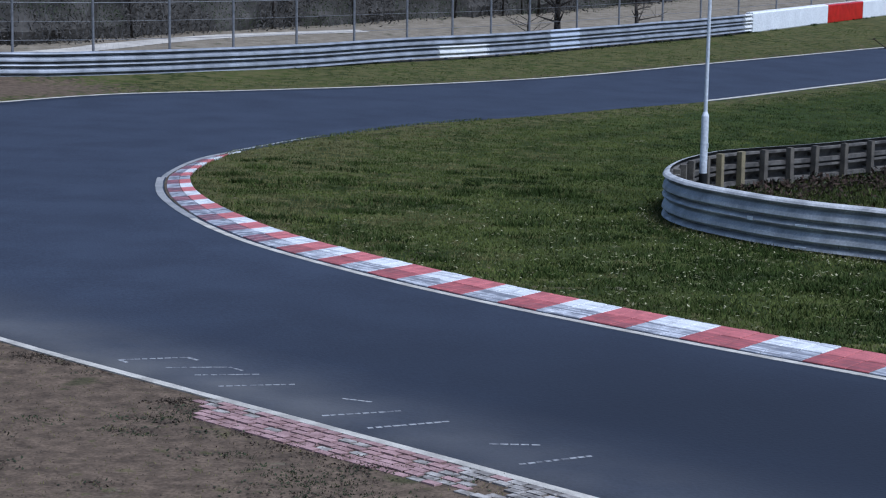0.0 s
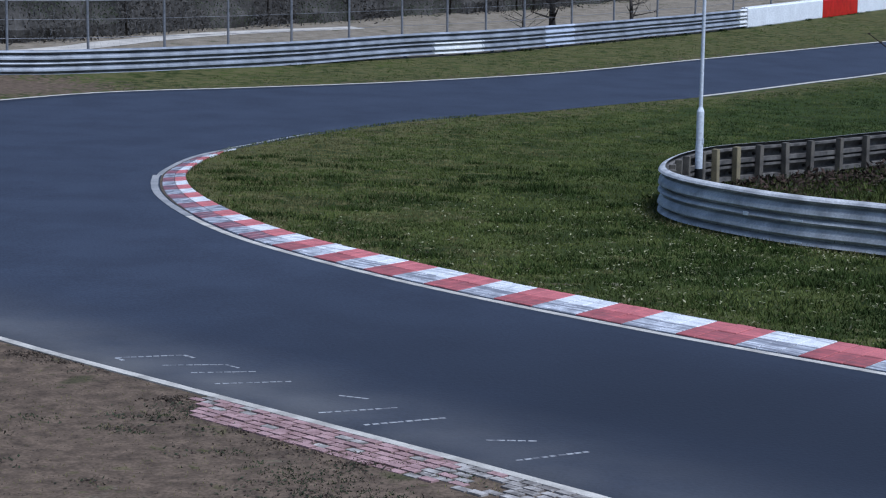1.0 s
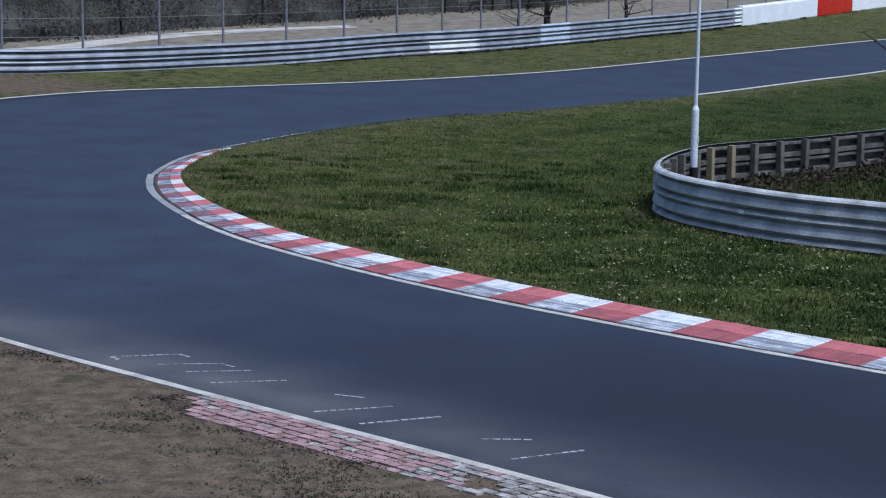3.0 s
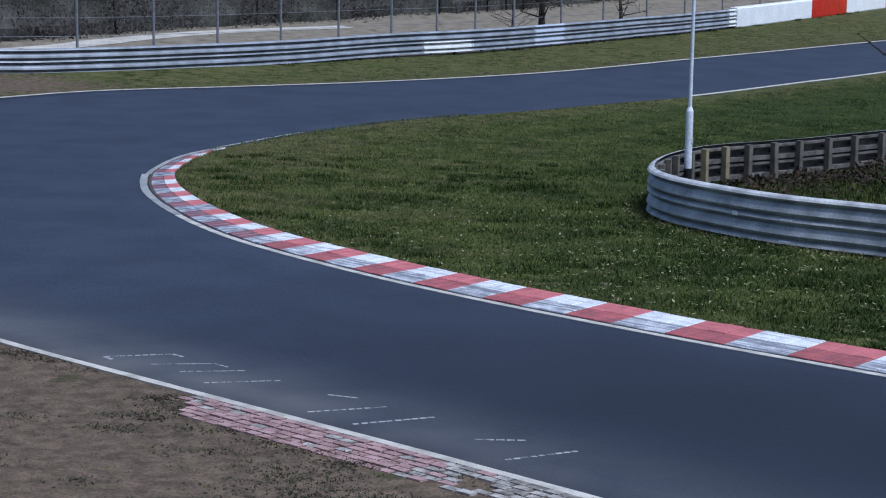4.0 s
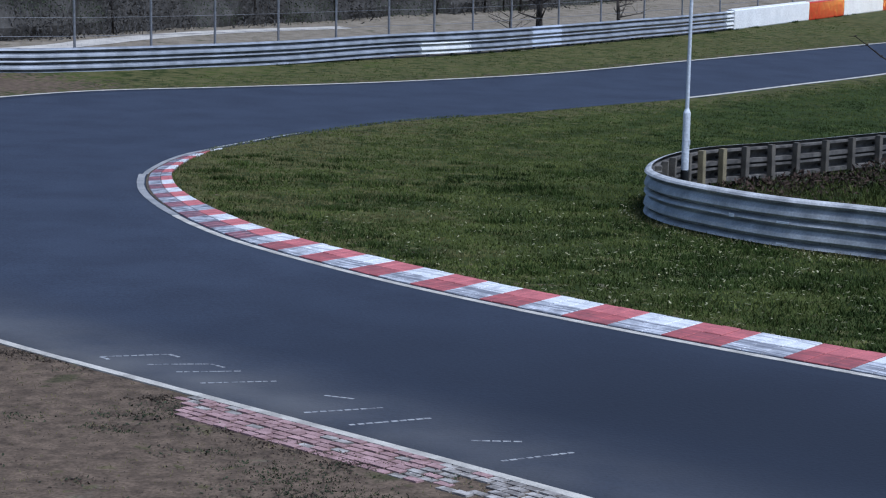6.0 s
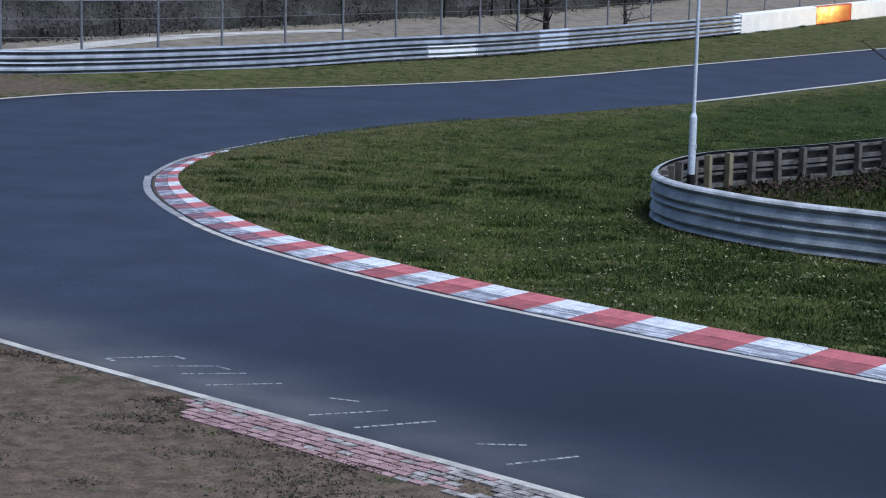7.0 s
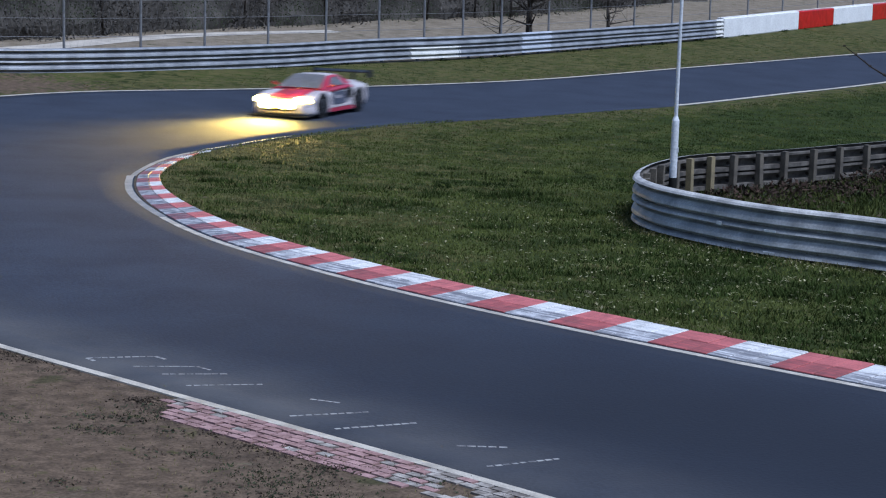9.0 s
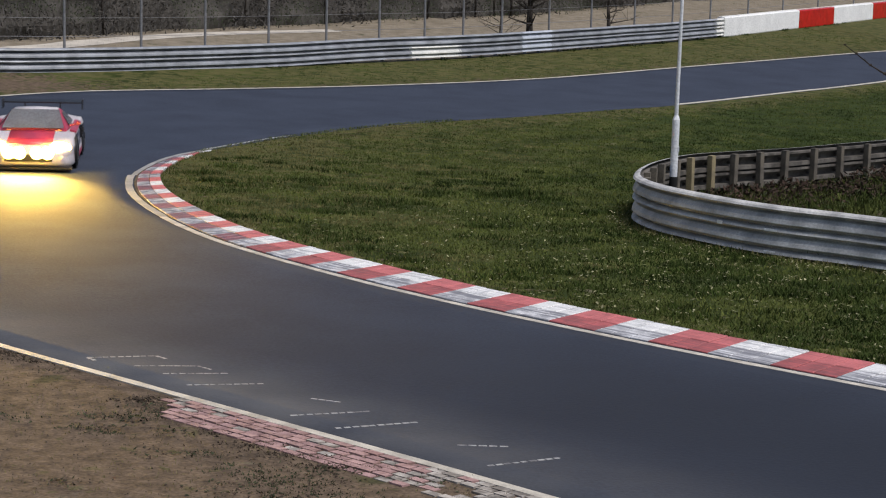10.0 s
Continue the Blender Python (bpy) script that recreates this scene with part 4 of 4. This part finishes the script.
def build_tree(x, y, r, tall, label, seed, low=1.1):
    """A leafless tree: tapered trunk, limbs and twigs."""
    rng = random.Random(seed)
    tree = tagged(new("tree"), label, "tree")
    bm, tw = bmesh.new(), bmesh.new()
    z, px, py = -0.2, 0.0, 0.0
    n = 6
    for i in range(n):
        q = (px + rng.uniform(-0.06, 0.06), py + rng.uniform(-0.06, 0.06), z + (tall + 0.2) / n)
        tube(bm, (px, py, z), q, r * (1.25 - i / n), r * (1.25 - (i + 1) / n), 9)
        px, py, z = q
    for i in range(14):
        a, h = rng.uniform(0, math.tau), rng.uniform(low, tall)
        l = rng.uniform(0.7, 1.7)
        e = (math.cos(a) * l, math.sin(a) * l, h + rng.uniform(0.1, 0.8))
        tube(bm, (0, 0, h), e, r * 0.35, r * 0.12, 6)
        for _ in range(7):
            t = rng.uniform(0.3, 1)
            s = (e[0] * t, e[1] * t, h + (e[2] - h) * t)
            tube(tw, s, (s[0] + rng.uniform(-0.5, 0.5), s[1] + rng.uniform(-0.5, 0.5), s[2] + rng.uniform(-0.2, 0.6)), r * 0.1, r * 0.04, 4)
    part("trunk", bm, BARK, tree, smooth=True)
    tagged(part("crown", tw, BARK, tree), kind="stuff")
    tree.matrix_basis = pose(x, y, ground_z(x, y))


def build_sapling():
    """A leafless sapling on the sandy verge; one knotty twig reaches out towards the track."""
    tree = tagged(new("tree"), "slender leafless sapling on the sandy verge", "tree")
    rng = random.Random(77)
    x, y = 3.3, 9.1
    base = ground_z(x, y)
    bm = bmesh.new()
    last = Vector((0, 0, -0.2))
    for i in range(8):
        q = Vector((rng.uniform(-0.03, 0.03), rng.uniform(-0.03, 0.03), 0.65 * (i + 1)))
        tube(bm, last, q, 0.045 - 0.0045 * i, 0.0405 - 0.0045 * i, 8)
        last = q
    part("trunk", bm, BARK, tree, smooth=True)
    bm = bmesh.new()
    way = [(2.75, 9.05, 4.2), (2.45, 9.0, 4.42), (2.187, 9.0, 4.591), (2.118, 9.0, 4.629), (2.049, 9.0, 4.68), (1.993, 9.0, 4.72)]
    spots = [Vector((0, 0, 3.7 - base))] + [Vector((px - x, py - y, pz - base)) for px, py, pz in way]
    for i, (p, q) in enumerate(zip(spots, spots[1:])):
        r = 0.0065 - 0.0008 * i
        tube(bm, p, q, r, r - 0.0008, 6)
        tube(bm, q - Vector((0.006, 0, 0)), q + Vector((0.006, 0, 0.004)), r * 1.5, r * 0.9, 6)
        if i > 1:
            tube(bm, q, q + Vector((-0.03, 0.01, rng.uniform(-0.02, 0.04))), 0.0015, 0.0008, 5)
    part("twig", bm, BARK, tree, "thin knotty twig")
    for _ in range(9):
        z, a, l = rng.uniform(1.5, 4.6), rng.uniform(-1.3, 1.3), rng.uniform(0.4, 0.9)
        bm = bmesh.new()
        tube(bm, (0, 0, z), (math.cos(a) * l, math.sin(a) * l, z + l * 0.7), 0.012, 0.004, 6)
        part("branch", bm, BARK, tree)
    tree.matrix_basis = pose(x, y, base)


def build_path():
    """Pale sandy farm track that runs behind the fence up to the meadow."""
    c = Curve([(-40, 66), (-24, 70), (-17.6, 73.4), (-15.2, 76.3), (-13.7, 79.6), (-11.9, 83.0), (-9.9, 86.0), (-7.5, 88.6), (-4, 92)])
    n = 90
    verts, faces = [], []
    for i in range(n + 1):
        s = c.length * i / n
        w = 2.3 * (1 - 0.55 * i / n) * (1 + 0.25 * noise.noise((s * 0.4, 1, 1)))
        for e in (-0.5, 0.5):
            x, y = c.at(s, e * w)
            verts.append((x, y, ground_z(x, y) + 0.012))
        if i:
            faces.append((2 * i - 2, 2 * i - 1, 2 * i + 1, 2 * i))
    tagged(from_lists("sandy_path", verts, faces, PATHSAND), "pale sandy farm track across the dry meadow", "path", kind="structure")


build_path()
build_wood()
build_tree(5.1, 88.6, 0.16, 4.2, "dark leafless tree close behind the fence", 3, 1.0)
build_tree(9.3, 94.5, 0.1, 3.8, "small leafless tree close behind the fence", 4, 0.5)
build_tree(3.6, 86.9, 0.05, 3.2, "thin leafless sapling close behind the fence", 5, 0.4)
build_sapling()
build_bramble()
build_grass()
build_sand_growth()
build_litter()


# ---- the racing car ----
CAR_WHITE = material("white car paint", (0.6, 0.56, 0.58), (0.52, 0.48, 0.5), 0.28, 2.0, 30.0, 0.01)
CAR_RED = material("crimson car paint", (0.44, 0.035, 0.075), (0.36, 0.03, 0.065), 0.28, 2.0, 30.0, 0.01)
CAR_BLACK = material("black carbon", (0.02, 0.02, 0.022), (0.014, 0.014, 0.016), 0.4, 4.0, 60.0, 0.05)
CAR_GLASS = material("car window", (0.26, 0.27, 0.3), (0.22, 0.23, 0.26), 0.15, 2.0, 20.0, 0.0)
CAR_PANEL = material("blue-grey number panel", (0.1, 0.11, 0.16), (0.08, 0.09, 0.13), 0.35, 2.0, 30.0, 0.01)
RIM = material("dark alloy", (0.12, 0.12, 0.13), (0.08, 0.08, 0.09), 0.35, 4.0, 40.0, 0.02, metal=0.8)
LAMP = glow("yellow headlamp", (1.0, 0.6, 0.07), 200.0)
SPOT = glow("yellow spotlamp", (1.0, 0.6, 0.07), 150.0)
BULB = glow("yellow spotlamp bulb", (1.0, 0.62, 0.1), 13000.0)


def loft(stations, close=True):
    """A mirrored body from half sections (y, [(x, z), ...]) from the bottom middle to the top middle."""
    bm = bmesh.new()
    rings = []
    for y, half in stations:
        ring = [bm.verts.new((x, y, z)) for x, z in half] + [bm.verts.new((-x, y, z)) for x, z in reversed(half) if x > 1e-4]
        rings.append(ring)
    for a, b in zip(rings, rings[1:]):
        n = len(a)
        for i in range(n):
            bm.faces.new((a[i], a[(i + 1) % n], b[(i + 1) % n], b[i]))
    if close:
        bm.faces.new(rings[0])
        bm.faces.new(list(reversed(rings[-1])))
    return bm


def turned(half, x, y, z, n=20):
    """A body turned about an axis along y, from (radius, y) pairs."""
    bm = bmesh.new()
    rings = []
    for r, d in half:
        rings.append([bm.verts.new((x + r * math.cos(i * math.tau / n), y + d, z + r * math.sin(i * math.tau / n))) for i in range(n if r else 1)])
    for a, b in zip(rings, rings[1:]):
        for i in range(n):
            j = (i + 1) % n
            bm.faces.new((a[i], a[j], b[j], b[i]) if len(b) > 1 else (a[i], a[j], b[0]))
    return bm


def build_car():
    """A wide, low closed racing car that faces -y."""
    car = tagged(new("racing_car"), "white and crimson closed racing car with yellow headlamps", "car")
    st = []
    for y, w, zb, zs, zt in ((-2.3, 0.72, 0.16, 0.4, 0.42), (-2.2, 0.86, 0.1, 0.5, 0.52), (-2.0, 0.94, 0.08, 0.58, 0.58), (-1.7, 0.985, 0.08, 0.68, 0.64), (-1.35, 1.0, 0.08, 0.73, 0.69),
                             (-0.95, 0.985, 0.08, 0.74, 0.75), (-0.4, 0.955, 0.08, 0.76, 0.82), (0.4, 0.96, 0.08, 0.8, 0.86), (0.95, 1.0, 0.08, 0.85, 0.9), (1.4, 1.01, 0.08, 0.88, 0.92),
                             (1.8, 0.99, 0.14, 0.86, 0.92), (2.15, 0.93, 0.28, 0.82, 0.9), (2.28, 0.86, 0.36, 0.78, 0.84)):
        st.append((y, [(0, zb), (w * 0.93, zb), (w, zb + 0.06), (w, zb + 0.2), (w * 0.985, (zs + zb) * 0.55), (w, zs - 0.12), (w * 0.95, zs - 0.02), (w * 0.8, zs), (w * 0.5, zt), (0, zt)]))
    bm = loft(st)
    bmesh.ops.subdivide_edges(bm, edges=bm.edges[:], cuts=1, use_grid_fill=True)
    part("body", bm, CAR_WHITE, car, smooth=True)
    # crimson bonnet and flank sheets, just proud of the body
    bm = loft([(y, [(0, z - 0.02), (w, z - 0.03), (w, z), (0, z + 0.012)]) for y, w, z in ((-2.05, 0.5, 0.6), (-1.6, 0.5, 0.672), (-1.1, 0.5, 0.745), (-0.75, 0.5, 0.79))])
    part("bonnet_panel", bm, CAR_RED, car, "crimson bonnet panel", smooth=True)
    for side in (-1, 1):
        bm = bmesh.new()
        box(bm, (0.03, 2.0, 0.12), (side * 0.985, 0.2, 0.17), bevel=0.01)
        part("side_skirt", bm, CAR_RED, car, "crimson side skirt")
        bm = bmesh.new()
        box(bm, (0.02, 1.8, 0.06), (side * 0.992, 0.1, 0.27), bevel=0.006)
        part("flank_stripe", bm, CAR_WHITE, car, "white flank stripe")
        bm = bmesh.new()
        box(bm, (0.02, 0.95, 0.38), (side * 0.978, -0.12, 0.51), bevel=0.008)
        panel = part("number_panel", bm, CAR_PANEL, car, "dark race number panel")
        bm = bmesh.new()
        box(bm, (0.012, 0.26, 0.1), (side * 0.986, -0.2, 0.55), bevel=0.004)
        part("number_bar", bm, CAR_WHITE, panel)
        bm = bmesh.new()
        box(bm, (0.02, 0.34, 0.3), (side * 0.985, 0.62, 0.62), bevel=0.06)
        part("air_intake", bm, CAR_BLACK, car, "dark side air intake")
        bm = bmesh.new()
        box(bm, (0.16, 1.7, 0.05), (side * 0.9, 0.05, 0.79), pose(0, 0, 0, 2.5, side * 18, 0), bevel=0.015)
        part("shoulder_panel", bm, CAR_RED, car, "crimson shoulder panel")
        bm = bmesh.new()
        box(bm, (0.13, 0.07, 0.09), (side * 0.99, -0.62, 0.92), bevel=0.03)
        tube(bm, (side * 0.8, -0.6, 0.86), (side * 1.0, -0.62, 0.92), 0.02, n=6)
        part("mirror", bm, CAR_RED, car)
    # cabin
    cab = []
    for y, w0, z0, w1, z1 in ((-0.85, 0.74, 0.77, 0.7, 0.79), (-0.5, 0.78, 0.8, 0.66, 0.96), (-0.05, 0.8, 0.82, 0.58, 1.14), (0.3, 0.8, 0.84, 0.56, 1.18), (0.75, 0.78, 0.86, 0.54, 1.15), (1.3, 0.72, 0.88, 0.48, 1.03), (1.8, 0.66, 0.88, 0.45, 0.92)):
        cab.append((y, [(0, z0 - 0.1), (w0, z0 - 0.06), (w0, z0), (w1, z1 - 0.04), (w1 * 0.86, z1), (0, z1 + 0.015)]))
    part("cabin", loft(cab), CAR_RED, car, "crimson cabin sides", smooth=False)
    bm = loft([(y, [(0, z - 0.03), (w, z - 0.035), (w, z), (0, z + 0.018)]) for y, w, z in ((-0.1, 0.5, 1.14), (0.3, 0.5, 1.187), (0.75, 0.47, 1.158), (1.2, 0.42, 1.062))])
    part("roof_panel", bm, CAR_WHITE, car, "white roof", smooth=True)
    bm = bmesh.new()
    a = [bm.verts.new(v) for v in ((-0.7, -0.92, 0.83), (0.7, -0.92, 0.83), (0.54, -0.1, 1.185), (-0.54, -0.1, 1.185))]
    bm.faces.new(a)
    bmesh.ops.solidify(bm, geom=bm.faces[:], thickness=0.02)
    part("windscreen", bm, CAR_GLASS, car, "sloping glass windscreen")
    for side in (-1, 1):
        bm = bmesh.new()
        a = [bm.verts.new(v) for v in ((side * 0.795, -0.4, 0.85), (side * 0.81, 0.6, 0.88), (side * 0.585, 0.6, 1.11), (side * 0.6, -0.02, 1.09))]
        bm.faces.new(a)
        bmesh.ops.solidify(bm, geom=bm.faces[:], thickness=0.02 * side)
        part("side_window", bm, CAR_GLASS, car)
    # nose
    bm = bmesh.new()
    box(bm, (1.9, 0.5, 0.035), (0, -2.2, 0.075), bevel=0.012)
    part("splitter", bm, CAR_BLACK, car, "black front splitter")
    bm = bmesh.new()
    box(bm, (1.1, 0.06, 0.22), (0, -2.29, 0.3), bevel=0.03)
    part("grille", bm, CAR_BLACK, car)
    for side in (-1, 1):
        bm = bmesh.new()
        bmesh.ops.create_uvsphere(bm, u_segments=16, v_segments=10, radius=0.5,
                                  matrix=pose(side * 0.7, -2.12, 0.54) @ pose(0, 0, 0, 0, 0, side * 24) @ pose(0, 0, 0, 0, side * 8, 0) @ Matrix.Diagonal((0.48, 0.22, 0.21, 1)))
        part("headlight", bm, LAMP, car, "glowing yellow headlamp")
        for k in range(2):
            at = side * (0.19 + 0.23 * k)
            shell = [(0.115, 0.0), (0.135, -0.05), (0.135, -0.15), (0.085, -0.16), (0.08, -0.15), (0.075, -0.012), (0.0, -0.01)]
            spot = part("spotlight", turned(shell, at, -2.3, 0.43), CAR_BLACK, car, "black spotlamp housing")
            part("lens_ring", turned([(0.137, -0.148), (0.134, -0.166), (0.09, -0.17), (0.083, -0.163)], at, -2.3, 0.43), SPOT, spot, "glowing yellow lens ring")
            part("bulb", turned([(0.07, -0.014), (0.06, -0.02), (0.0, -0.022)], at, -2.3, 0.43), BULB, spot, "blazing yellow bulb")
    # tail
    bm = bmesh.new()
    box(bm, (1.9, 0.34, 0.03), (0, 2.3, 1.16), pose(0, 0, 0, 8), bevel=0.012)
    wing = part("rear_wing", bm, CAR_BLACK, car, "wide black rear wing")
    for side in (-1, 1):
        bm = bmesh.new()
        box(bm, (0.02, 0.42, 0.24), (side * 0.95, 2.3, 1.1), bevel=0.008)
        part("endplate", bm, CAR_BLACK, wing)
        bm = bmesh.new()
        box(bm, (0.025, 0.16, 0.32), (side * 0.42, 2.22, 1.0), bevel=0.006)
        part("wing_support", bm, CAR_BLACK, wing)
        bm = bmesh.new()
        box(bm, (0.34, 0.04, 0.1), (side * 0.66, 2.27, 0.7), bevel=0.015)
        part("tail_light", bm, CAR_RED, car)
    bm = bmesh.new()
    box(bm, (1.6, 0.4, 0.06), (0, 2.15, 0.2), pose(0, 0, 0, -10), bevel=0.01)
    part("diffuser", bm, CAR_BLACK, car)
    wheels = []
    for side in (-1, 1):
        for y in (-1.36, 1.34):
            bm = bmesh.new()
            bmesh.ops.create_cone(bm, cap_ends=True, segments=28, radius1=0.39, radius2=0.39, depth=0.03, matrix=pose(side * 0.995, y, 0.36, 0, 90, 0))
            part("wheel_arch", bm, CAR_BLACK, car)
            hub = new("wheel")
            hub.parent = car
            bm = bmesh.new()
            bmesh.ops.create_cone(bm, cap_ends=True, segments=32, radius1=0.34, radius2=0.34, depth=0.31, matrix=pose(0, 0, 0, 0, 90, 0))
            bmesh.ops.bevel(bm, geom=[e for e in bm.edges if len(e.link_faces) == 2 and e.calc_face_angle() > 1], offset=0.035, segments=3, affect="EDGES")
            part("tyre", bm, BLACK, hub, smooth=False)
            bm = bmesh.new()
            bmesh.ops.create_cone(bm, cap_ends=True, segments=24, radius1=0.235, radius2=0.21, depth=0.02, matrix=pose(side * 0.155, 0, 0, 0, 90 * side, 0))
            for q in range(5):
                turn = pose(0, 0, 0, q * 72)
                box(bm, (0.03, 0.06, 0.2), turn @ Vector((side * 0.17, 0, 0.11)), turn, bevel=0.006)
            part("rim", bm, RIM, hub)
            wheels.append((hub, pose(side * 0.87, y, 0.34)))
    return car, wheels


CAR, WHEELS = build_car()

# kerb stones and blocks
build_kerb()
build_old_kerb()


# ---- what moves ----
# seconds, the front corner nearest the infield (x, y) and the heading, degrees from -y towards -x
DRIVE = [(0.0, 159.7, 274.4, 37), (3.0, 116.7, 218.4, 37), (6.0, 73.2, 161.4, 37), (7.0, 50.2, 130.9, 37), (7.7, 25.3, 98.1, 36), (8.0, 16.3, 86.3, 34), (8.3, 8.8, 75.6, 32), (8.5, 4.45, 69.3, 30.5),
         (8.7, 0.75, 63.7, 28), (9.0, -3.12, 57.0, 21.5), (9.2, -5.2, 53.6, 18), (9.4, -6.85, 50.3, 14), (9.6, -7.92, 47.5, 8), (9.8, -8.1, 45.1, 1), (10.0, -7.6, 42.7, -7)]


def motions():
    rows = []
    for t, x, y, h in DRIVE:
        a = radians(h)
        fwd, left = Vector((-math.sin(a), -math.cos(a))), Vector((math.cos(a), -math.sin(a)))
        c = Vector((x, y)) - fwd * 2.2 - left * 1.0
        f, r = c + fwd * 1.36, c - fwd * 1.34
        zf, zr = ground_z(*f), ground_z(*r)
        rows.append((t, pose(*c, (zf + zr) / 2 + 0.012, 0, 0, -h) @ pose(0, 0, 0, math.degrees(math.atan2(zr - zf, 2.7)))))
    walk(CAR, rows)
    # the wheels turn about 80 degrees from row to row at most, as the eye cannot follow them
    for hub, m in WHEELS:
        walk(hub, [(t, m @ pose(0, 0, 0, (i * 70) % 360)) for i, t in enumerate(np.arange(0, 10.01, 0.1))])


motions()
